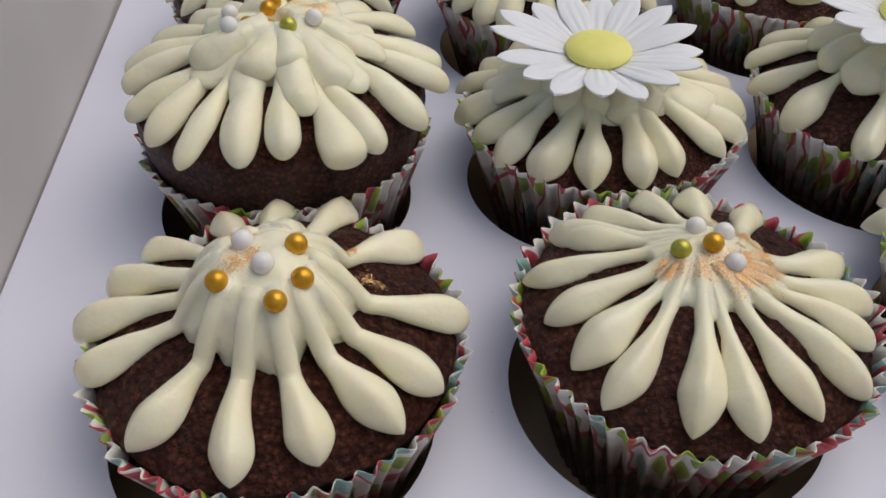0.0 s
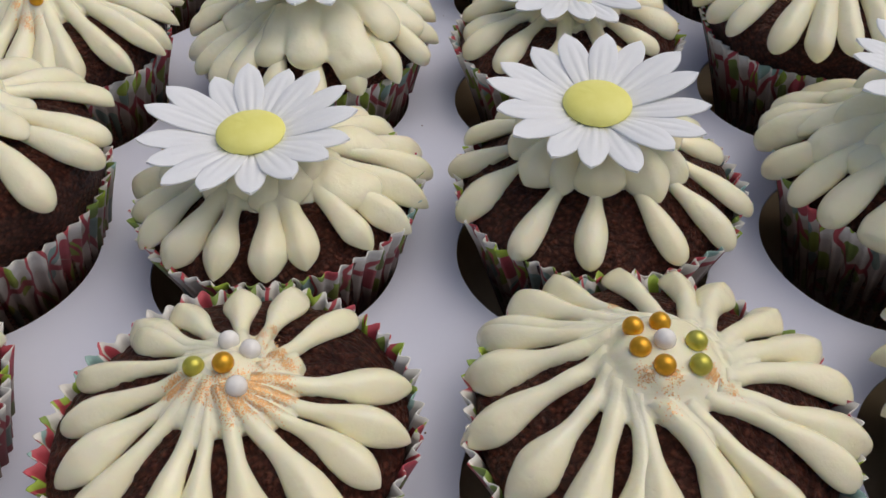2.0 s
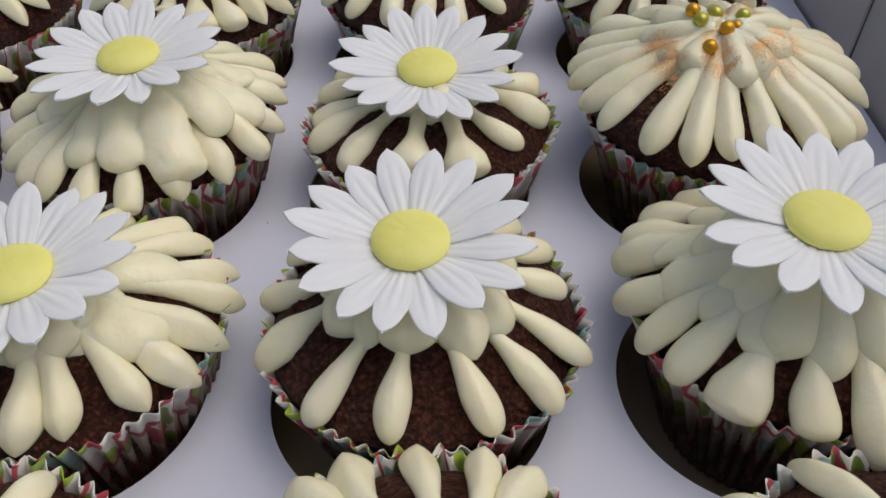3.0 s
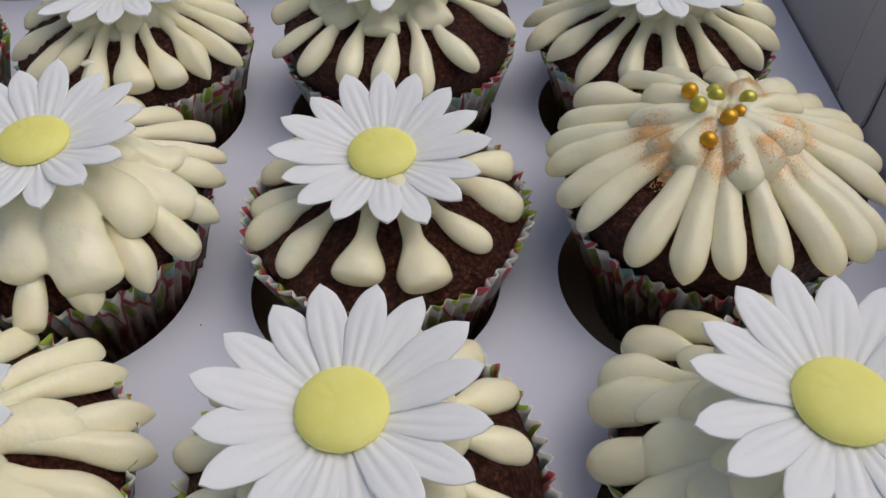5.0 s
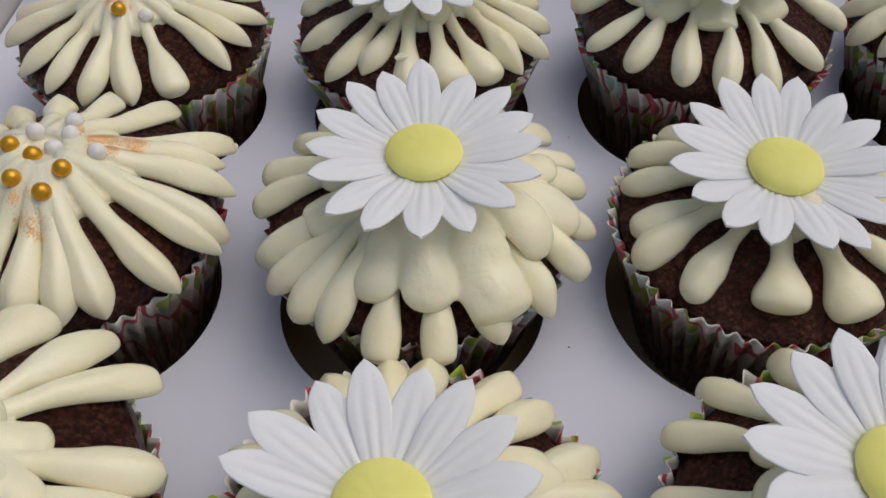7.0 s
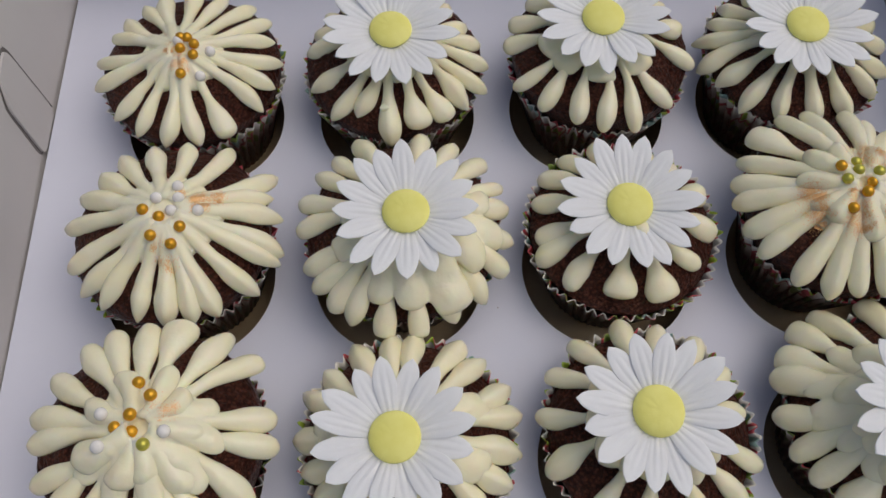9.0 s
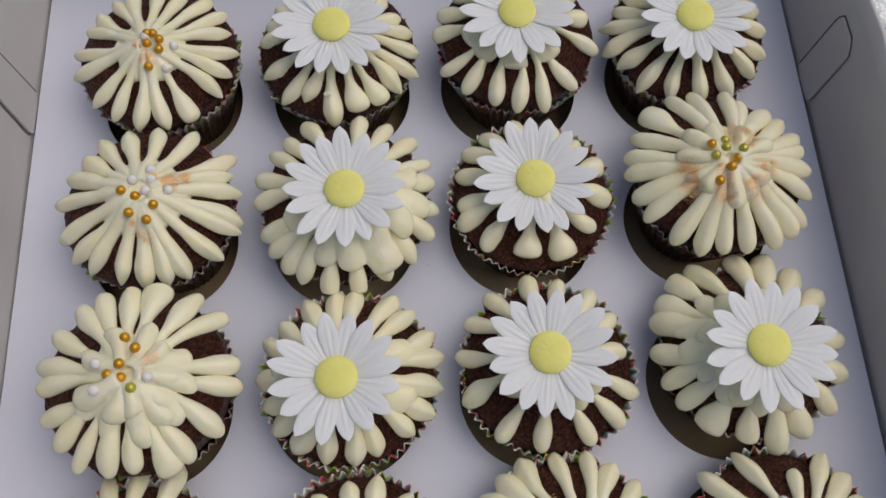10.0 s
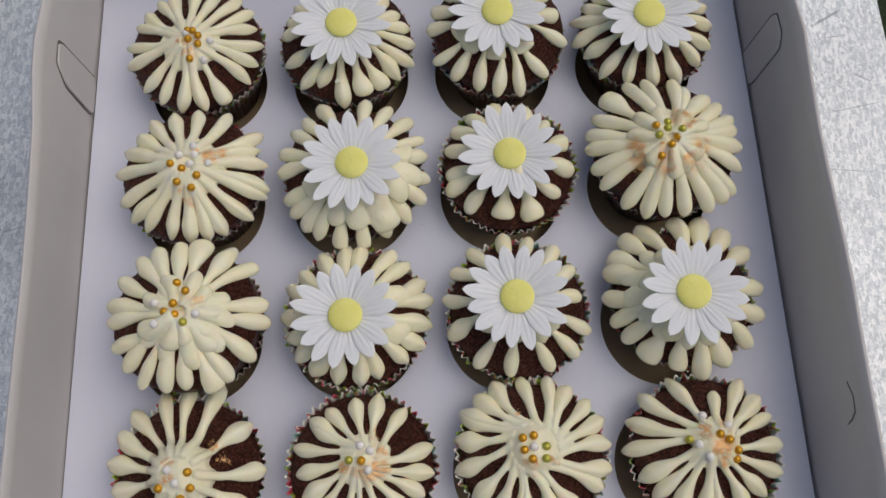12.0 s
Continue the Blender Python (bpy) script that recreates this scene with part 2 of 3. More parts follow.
bm = bmesh.new()
slab(bm, X0 - 0.002, X1 + 0.002, Y0 - 0.002, Y1 + 0.002, TABLE + ZB + 0.0002, FLOOR + ZB)
part("floor_panel", bm, CARD_FLOOR, box, "raw brownish card bottom")


LEAN = {"left": ((-0.062, 0.2), (0.03, 0.4), (0.10, 0.8), (0.15, 2.0), (0.185, 3.4), (0.215, 6.8), (0.235, 7.4), (0.262, 4.5), (0.32, 2.5)),
        "right": ((-0.062, 6.0), (0.03, 7.2), (0.08, 8.4), (0.12, 7.6), (0.16, 6.6), (0.19, 7.2), (0.218, 8.4), (0.24, 6.0), (0.32, 3.0))}


def wall_lean(side, y, k):
    """How far the wall leans out at height k (0 foot, 1 rim)."""
    ys, out = zip(*LEAN[side])
    return k * (0.4 + 0.6 * k) * float(np.interp(y, ys, out)) / 1000


def rim_height(side, y):
    wave = 0.0012 * noise.noise(Vector((y * 16, 7.3 if side == "left" else 1.7, 0)))
    return 0.0765 + wave + (0.002 if side == "right" else 0.0)


def side_wall(side):
    sign, x = (-1, X0) if side == "left" else (1, X1)
    bm = bmesh.new()
    rows = []
    ys = np.linspace(Y0 - 0.0018, Y1 + 0.0018, 110)
    for y in ys:
        ring = []
        top = rim_height(side, y)
        for j in range(11):
            k = max(0.0, j / 10)
            z = FLOOR + 0.0005 + (top - FLOOR) * k
            ring.append(bm.verts.new((x + sign * wall_lean(side, y, k), y, z + ZB)))
        for j in range(10, -1, -1):
            k = j / 10
            z = FLOOR + 0.0005 + (top - FLOOR) * k
            ring.append(bm.verts.new((x + sign * (wall_lean(side, y, k) + 0.0016), y, z + ZB + 0.0004 * (j == 10))))
        rows.append(ring)
    for a, b in zip(rows, rows[1:]):
        bridge(bm, a, b)
    bm.faces.new(rows[0])
    bm.faces.new(rows[-1])
    return part("side_wall", bm, CARD_GREY, box)


side_wall("left")
side_wall("right")
for y, s in ((Y0, -1), (Y1, 1)):
    bm = bmesh.new()
    rows = []
    for x in np.linspace(X0 + 0.0004, X1 - 0.0004, 50):
        top = 0.079 + 0.0015 * noise.noise(Vector((x * 14, y * 50, 5)))
        ring = []
        for j in range(9):
            k = j / 8
            ring.append(bm.verts.new((x, y + s * 0.003 * k, FLOOR + 0.0005 + (top - FLOOR) * k + ZB)))
        for j in range(8, -1, -1):
            k = j / 8
            ring.append(bm.verts.new((x, y + s * (0.003 * k + 0.0016), FLOOR + 0.0005 + (top - FLOOR) * k + ZB)))
        rows.append(ring)
    for a, b in zip(rows, rows[1:]):
        bridge(bm, a, b)
    bm.faces.new(rows[0])
    bm.faces.new(rows[-1])
    part("end_wall", bm, CARD_GREY, box)


def wall_point(side, y, z, off):
    sign, x = (-1, X0) if side == "left" else (1, X1)
    k = (z - FLOOR) / (rim_height(side, y) - FLOOR)
    return Vector((x + sign * (wall_lean(side, y, k) - off), y, z + ZB))


def wall_plate(name, side, outline, off, thick, mat, label):
    """A thin plate of card lying on a side wall; outline in (y, z)."""
    bm = bmesh.new()
    front = [bm.verts.new(wall_point(side, y, z, off + thick)) for y, z in outline]
    back = [bm.verts.new(wall_point(side, y, z, off)) for y, z in outline]
    bm.faces.new(front)
    bm.faces.new(back[::-1])
    bridge(bm, front, back)
    return part(name, bm, mat, box, label, smooth=False)


def rounded(points, cut=0.25, steps=4):
    out = []
    n = len(points)
    for i in range(n):
        a, p, b = (Vector((*points[(i + d) % n], 0)) for d in (-1, 0, 1))
        s, e = p.lerp(a, cut), p.lerp(b, cut)
        for q in range(steps + 1):
            t = q / steps
            v = s * (1 - t) ** 2 + p * 2 * t * (1 - t) + e * t * t
            out.append((v.x, v.y))
    return out


# locking tabs pushed through the side walls, with the dark gap round them
TAB_LEFT = [(0.2400, 0.0195), (0.2170, 0.0195), (0.2205, 0.0480), (0.2290, 0.0585), (0.2420, 0.0600)]
TAB_RIGHT = [(0.2380, 0.0195), (0.2170, 0.0195), (0.2195, 0.0560), (0.2260, 0.0620), (0.2390, 0.0625)]
for side, tab in (("left", TAB_LEFT), ("right", TAB_RIGHT)):
    cy = sum(p[0] for p in tab) / 5
    grown = [(cy + (y - cy) * (1.13 if side == "left" else 1.06) + 0.0002, 0.0194 + (z - 0.0194) * 1.018) for y, z in tab]
    wall_plate("tab_gap", side, rounded(grown, 0.16), 0.0001, 0.0002, SLIT, "dark cut line round the tab")
    wall_plate("locking_tab", side, rounded(tab, 0.16), 0.0005, 0.0010, CARD_GREY, "folded card locking tab")
    line = [(tab[0][0] + 0.0017, 0.0200), (tab[0][0] + 0.0022, 0.0200), (tab[4][0] + 0.0018, 0.0560), (tab[4][0] + 0.0013, 0.0600), (tab[4][0] + 0.0009, 0.0600), (tab[4][0] + 0.0012, 0.0560)]
    wall_plate("slit", side, line, 0.0001, 0.0003, SLIT, "fine cut line beside the tab")
slit = [(0.0180, 0.0585), (0.0172, 0.0580), (0.0190, 0.0625), (0.0225, 0.0662), (0.0300, 0.0668), (0.0375, 0.0635), (0.0370, 0.0630), (0.0300, 0.0661), (0.0230, 0.0654), (0.0198, 0.0622)]
wall_plate("slit", "right", slit, 0.0001, 0.0002, SLIT, "curved cut in the card")

# ---------------- tray with round holes ----------------
HX = [-0.0032, 0.0806, 0.1642, 0.2477]
HY = [0.0044, 0.0784, 0.1562, 0.2327]
HR = 0.0339
bm = bmesh.new()
xs = [X0 + 0.0006] + [(a + b) / 2 for a, b in zip(HX, HX[1:])] + [X1 - 0.0006]
ys = [Y0 + 0.0006] + [(a + b) / 2 for a, b in zip(HY, HY[1:])] + [Y1 - 0.0006]
for i, hx in enumerate(HX):
    for j, hy in enumerate(HY):
        x0, x1, y0, y1, n = xs[i], xs[i + 1], ys[j], ys[j + 1], 18
        steps = [k / n for k in range(n)]
        rect = [(x0 + (x1 - x0) * k, y0) for k in steps] + [(x1, y0 + (y1 - y0) * k) for k in steps]
        rect += [(x1 - (x1 - x0) * k, y1) for k in steps] + [(x0, y1 - (y1 - y0) * k) for k in steps]
        circ = []
        for x, y in rect:
            a = math.atan2(y - hy, x - hx)
            circ.append((hx + HR * math.cos(a), hy + HR * math.sin(a)))
        layers = []
        for pts, z in ((rect, BOARD), (circ, BOARD), (circ, BOARD - 0.0008), (rect, BOARD - 0.0008)):
            layers.append([bm.verts.new((x, y, z - FLOOR)) for x, y in pts])
        for a, b in zip(layers, layers[1:]):
            bridge(bm, a, b)
bmesh.ops.remove_doubles(bm, verts=bm.verts, dist=0.00001)
tray = part("cupcake_tray", bm, CARD_WHITE, None, smooth=False)
tray.location = (0, 0, FLOOR)
for a, b, c, d in ((X0 + 0.0006, X0 + 0.0014, Y0 + 0.002, Y1 - 0.002), (X1 - 0.0014, X1 - 0.0006, Y0 + 0.002, Y1 - 0.002)):
    bm = bmesh.new()
    slab(bm, a, b, c, d, 0.0, BOARD - FLOOR - 0.001)
    part("folded_edge", bm, CARD_WHITE, tray, smooth=False)
tagged(tray, "white card tray with sixteen round holes", "tray")


# ---------------- cupcakes ----------------
RIM, CAKE_R = 0.034, 0.0365


def dome_height(r, shoulder, rise):
    """Top of the sponge at the distance r from the middle."""
    return shoulder + rise * (1 - (r / 0.040) ** 2)


def make_liner_mesh(seed):
    rng = random.Random(seed)
    bm = bmesh.new()
    uv = bm.loops.layers.uv.new("UVMap")
    flutes, per = 58, 6
    n = flutes * per
    height = RIM + 0.0040 - FLOOR
    amp = [1 + 0.35 * (rng.random() - 0.5) for _ in range(flutes)]
    lean = [0.0009 * (rng.random() - 0.5) for _ in range(flutes)]
    rings, where = [], {}
    levels = [0, 0.12, 0.3, 0.5, 0.7, 0.85, 0.95, 1.0]
    for inner in (0, 1):
        ks = levels if not inner else levels[::-1][:4]
        for k in ks:
            ring = []
            for i in range(n):
                a = 2 * math.pi * i / n
                f = i / per
                i0, t = int(f) % flutes, f - int(f)
                am = amp[i0] * (1 - t) + amp[(i0 + 1) % flutes] * t
                ln = lean[i0] * (1 - t) + lean[(i0 + 1) % flutes] * t
                wave = math.cos(2 * math.pi * f)
                r = 0.0250 + 0.0115 * k + am * (0.0003 + 0.0008 * k) * wave + 0.0012 * max(0, k - 0.75) / 0.25 + ln * k * 2.0
                r -= 0.00025 * inner
                z = height * k + (0.0003 * am * wave + ln * 0.6) * max(0, k - 0.7) / 0.3
                v = bm.verts.new((r * math.cos(a + ln * 3 * k), r * math.sin(a + ln * 3 * k), z))
                where[v] = (a * 0.034, z)
                ring.append(v)
            rings.append(ring)
    for a, b in zip(rings, rings[1:]):
        bridge(bm, a, b)
    bm.faces.new(rings[0])
    for face in bm.faces:
        us = [where[l.vert][0] for l in face.loops]
        for l in face.loops:
            u, v = where[l.vert]
            if max(us) - u > 0.1:
                u += 2 * math.pi * 0.034
            l[uv].uv = (u, v)
    bmesh.ops.recalc_face_normals(bm, faces=bm.faces)
    me = bpy.data.meshes.new("paper_case")
    bm.to_mesh(me)
    bm.free()
    me.materials.append(PAPER_CASE)
    me.polygons.foreach_set("use_smooth", [True] * len(me.polygons))
    return me


LINERS = [make_liner_mesh(s) for s in (3, 8, 15)]


def cake_mesh(shoulder, rise, seed):
    bm = bmesh.new()
    seg = 150
    tall = shoulder - RIM
    edge = 0.0355 if tall < 0.003 else 0.0366
    prof = [(0.0250, 0.0015), (0.0300, 0.020), (0.0332, RIM - FLOOR - 0.004), (0.0346, RIM - FLOOR - 0.0008)]
    if tall > 0.003:
        prof += [(0.0362, RIM - FLOOR + tall * 0.3), (0.0370, RIM - FLOOR + tall * 0.65), (0.0368, RIM - FLOOR + tall * 0.9)]
    rings = []
    for r, z in prof:
        rings.append([(r, z)] * seg)
    for q in range(0, 46):
        r = edge * math.cos(math.pi / 2 * q / 46)
        rings.append([(r, dome_height(r, shoulder, rise) - FLOOR - 0.0022 * (r / edge) ** 14)] * seg)
    made = []
    for pts in rings:
        ring = []
        for i, (r, z) in enumerate(pts):
            a = 2 * math.pi * i / seg
            d = Vector((r * math.cos(a), r * math.sin(a), z))
            bumpy = noise.noise(d * 90 + Vector((seed, 0, 0))) * 0.0009 + noise.noise(d * 420 + Vector((0, seed, 0))) * 0.0008 + noise.noise(d * 900 + Vector((0, 0, seed))) * 0.0005
            d.z += bumpy if z > 0.036 else 0
            d.x *= 1 + bumpy * 8
            d.y *= 1 + bumpy * 8
            ring.append(bm.verts.new(d))
        made.append(ring)
    for a, b in zip(made, made[1:]):
        bridge(bm, a, b)
    bm.faces.new(made[-1])
    bm.faces.new(made[0])
    return bm


def icing_surface(c, x, y):
    """Height of the icing heap over the cupcake's foot at (x, y) from its middle."""
    z = dome_height(min(0.0435, math.hypot(x - c["ox"], y - c["oy"])), c["sh"], c["dome"])
    s = math.hypot(x - c["fx"], y - c["fy"]) / c["mr"]
    if s < 1:
        z += c["heap"] * (1 - s ** c.get("plateau", 2)) ** 1.8
    return z - FLOOR


def strand_mesh(c, angle, start, length, wide, neck, rng, lift=0.0, bulb=0.78, point=1.7, flat=0.46, belly=0.4, crease=0.45, wob=0.07, fold=0.0, upto=1.0):
    """A piped petal of icing running outwards from the heap: a thin neck, a swollen end and a drawn-out tip."""
    bm = bmesh.new()
    steps, around = 30, 20
    ca, sa = math.cos(angle), math.sin(angle)
    side = Vector((-sa, ca, 0))
    bend, phase = rng.uniform(-1, 1) * 0.0018, rng.uniform(0, 6.28)
    roll = rng.uniform(-0.28, 0.28)
    fat = rng.uniform(0.93, 1.07)
    lump = rng.uniform(-0.06, 0.06)
    soft_end = 0.72 if point < 2.3 else 0.56
    seed = rng.uniform(0, 50)
    rings = []
    for i in range(steps + 1):
        u = (1 - (1 - i / steps) ** 1.7) * upto
        s = start + (length - start) * u
        off = bend * math.sin(math.pi * u) + 0.0004 * math.sin(phase + 6 * u) + c.get("swirl", 0) / 1000 * (1 - u) ** 2
        x, y = c["fx"] + ca * s - sa * off, c["fy"] + sa * s + ca * off
        z = icing_surface(c, x, y) + lift - 0.0014 * (1 - smoothstep(0, 0.3, u)) + fold * math.sin(s * 640 + phase)
        d = 0.0008
        slope = (icing_surface(c, x + ca * d, y + sa * d) - icing_surface(c, x - ca * d, y - sa * d)) / (2 * d)
        slope = max(-1.3, min(0.3, slope))
        ahead = Vector((ca, sa, slope)).normalized()
        up = side.cross(ahead)
        up = up if up.z > 0 else -up
        if u < bulb:
            w = neck * (1 + 0.25 * (1 - smoothstep(0, 0.25, u))) + (wide - neck) * smoothstep(belly, bulb, u)
        else:
            w = wide * max(0.0, 1 - ((u - bulb) / (1 - bulb)) ** point) ** soft_end
        if upto < 1:
            w *= max(0.0, 1 - max(0.0, (u - upto + 0.2) / 0.2) ** 2) ** 0.5
        w = max(w * fat * (1 + lump * math.sin(phase + 8 * u)), 0.0004)
        h = flat * w + 0.0005 * (1 - smoothstep(bulb - 0.3, bulb, u))
        roof = crease * smoothstep(0.4, 0.75, u)
        ring = []
        for j in range(around):
            th = 2 * math.pi * j / around
            cy, sz = math.cos(th), math.sin(th)
            if sz >= 0:
                hz = h * ((1 - roof) * sz ** 0.85 + roof * 1.1 * (1 - abs(cy) ** 1.25) ** 0.95)
            else:
                hz = 0.34 * h * sz
            a, b = cy * w / 2, hz
            a, b = a * math.cos(roll) - b * math.sin(roll) * 0.5, b * math.cos(roll) + a * math.sin(roll) * 0.6
            v = Vector((x, y, z)) + side * a + up * b
            swell = 1 + wob * noise.noise(v * 190 + Vector((seed, 0, 0)))
            ring.append(bm.verts.new(Vector((x, y, z)) + (side * a + up * b) * swell + up * 0.0004))
        rings.append(ring)
    for a, b in zip(rings, rings[1:]):
        bridge(bm, a, b)
    bm.faces.new(rings[0])
    bm.faces.new(rings[-1])
    return bm


def heap_mesh(c, seed, disk):
    bm = bmesh.new()
    seg, rows = 60, 16
    rings = []
    for q in range(rows + 1):
        k = 1 - q / rows
        ring = []
        for i in range(seg):
            a = 2 * math.pi * i / seg
            lobes = 1 + 0.07 * math.sin(9 * a + seed) + 0.06 * math.sin(5 * a + 2 * seed)
            r = c["mr"] * 0.88 * k * lobes + 0.0002
            x, y = c["fx"] + r * math.cos(a), c["fy"] + r * math.sin(a)
            z = icing_surface(c, x, y)
            if disk:
                z += 0.0011 * math.exp(-((k - 0.62) / 0.16) ** 2) + 0.0004
            else:
                p = Vector((x, y, z))
                z += (0.0022 * noise.noise(p * 110 + Vector((seed, 0, 0))) + 0.0007 * noise.noise(p * 300)) * (1 - k * 0.3)
            z -= 0.0040 * (q == 0)
            ring.append(bm.verts.new((x, y, z + 0.0012)))
        rings.append(ring)
    for a, b in zip(rings, rings[1:]):
        bridge(bm, a, b)
    bm.faces.new(rings[-1])
    bm.faces.new(rings[0])
    return bm


def petal_mesh(seed):
    """A sugar paste petal with two long furrows, lying along +x from its root."""
    rng = random.Random(seed)
    bm = bmesh.new()
    nu, nv = 22, 18
    length, half = 0.0222, 0.0039
    skew = rng.uniform(-0.0007, 0.0007)
    lift = rng.uniform(0.0002, 0.0014)
    grids = []
    for bottom in (0, 1):
        grid = []
        for i in range(nu + 1):
            u = 1 - (1 - i / nu) ** 1.9
            w = half * min(1.0, 0.50 + 0.92 * u) * max(0.0, 1 - max(0, (u - 0.54) / 0.46) ** 2.1) ** 0.5
            w = max(w * (1 + 0.05 * noise.noise(Vector((u * 26, seed * 3.1, 0))) * smoothstep(0.4, 0.7, u)), 0.00025)
            row = []
            for j in range(nv + 1):
                v = 2 * j / nv - 1
                ridge = -0.00034 * (math.exp(-((v - 0.32) / 0.15) ** 2) + math.exp(-((v + 0.32) / 0.15) ** 2)) * (1 - 0.95 * smoothstep(0.5, 0.9, u))
                cup = -0.0006 * v * v * (1 - 0.5 * u)
                x = 0.0048 + length * u - 0.0006 * v * v * u
                z = 0.0030 * math.sin(u * 1.7) + 0.0004 * u * u + cup + lift * u * u + ridge * (0.9 if not bottom else 0.3)
                z -= bottom * (0.0007 - 0.00035 * abs(v) ** 4)
                row.append(bm.verts.new((x, v * w + skew * u * u, z)))
            grid.append(row)
        grids.append(grid)
    top, low = grids
    for g in grids:
        for a, b in zip(g, g[1:]):
            for j in range(nv):
                bm.faces.new((a[j], a[j + 1], b[j + 1], b[j]))
    rim = lambda g: [r[0] for r in g] + g[-1][1:] + [r[-1] for r in g[::-1]][1:] + g[0][::-1][1:-1]
    bridge(bm, rim(top), rim(low))
    bmesh.ops.recalc_face_normals(bm, faces=bm.faces)
    me = bpy.data.meshes.new("petal")
    bm.to_mesh(me)
    bm.free()
    me.materials.append(PETAL)
    me.polygons.foreach_set("use_smooth", [True] * len(me.polygons))
    return me


PETALS = [petal_mesh(s) for s in range(5)]


def eye_mesh():
    bm = bmesh.new()
    seg = 48
    rings = []
    for r, z in [(0.0070, 0.0), (0.0082, 0.0004), (0.0086, 0.0012), (0.0084, 0.0019), (0.0076, 0.0027), (0.0060, 0.0034), (0.0040, 0.0038), (0.0018, 0.0040)]:
        rings.append([bm.verts.new((r * math.cos(2 * math.pi * i / seg), r * math.sin(2 * math.pi * i / seg), z + 0.00015 * noise.noise(Vector((r * 300, i * 0.4, 0))))) for i in range(seg)])
    for a, b in zip(rings, rings[1:]):
        bridge(bm, a, b)
    bm.faces.new(rings[-1])
    bm.faces.new(rings[0])
    bmesh.ops.recalc_face_normals(bm, faces=bm.faces)
    me = bpy.data.meshes.new("flower_centre")
    bm.to_mesh(me)
    bm.free()
    me.materials.append(YELLOW)
    me.polygons.foreach_set("use_smooth", [True] * len(me.polygons))
    return me


def pearl_mesh(mat):
    bm = bmesh.new()
    bmesh.ops.create_uvsphere(bm, u_segments=24, v_segments=16, radius=0.0021)
    me = bpy.data.meshes.new("sugar_pearl")
    bm.to_mesh(me)
    bm.free()
    me.materials.append(mat)
    me.polygons.foreach_set("use_smooth", [True] * len(me.polygons))
    return me


FOLDS = bpy.data.textures.new("icing_folds", "CLOUDS")
FOLDS.noise_scale = 0.010
FOLDS.noise_depth = 1
EYE = eye_mesh()
BEADS = {"gold": (pearl_mesh(GOLD), "shiny gold sugar pearl"), "white": (pearl_mesh(PEARL), "white sugar pearl"), "green": (pearl_mesh(OLIVE), "green-gold sugar pearl")}

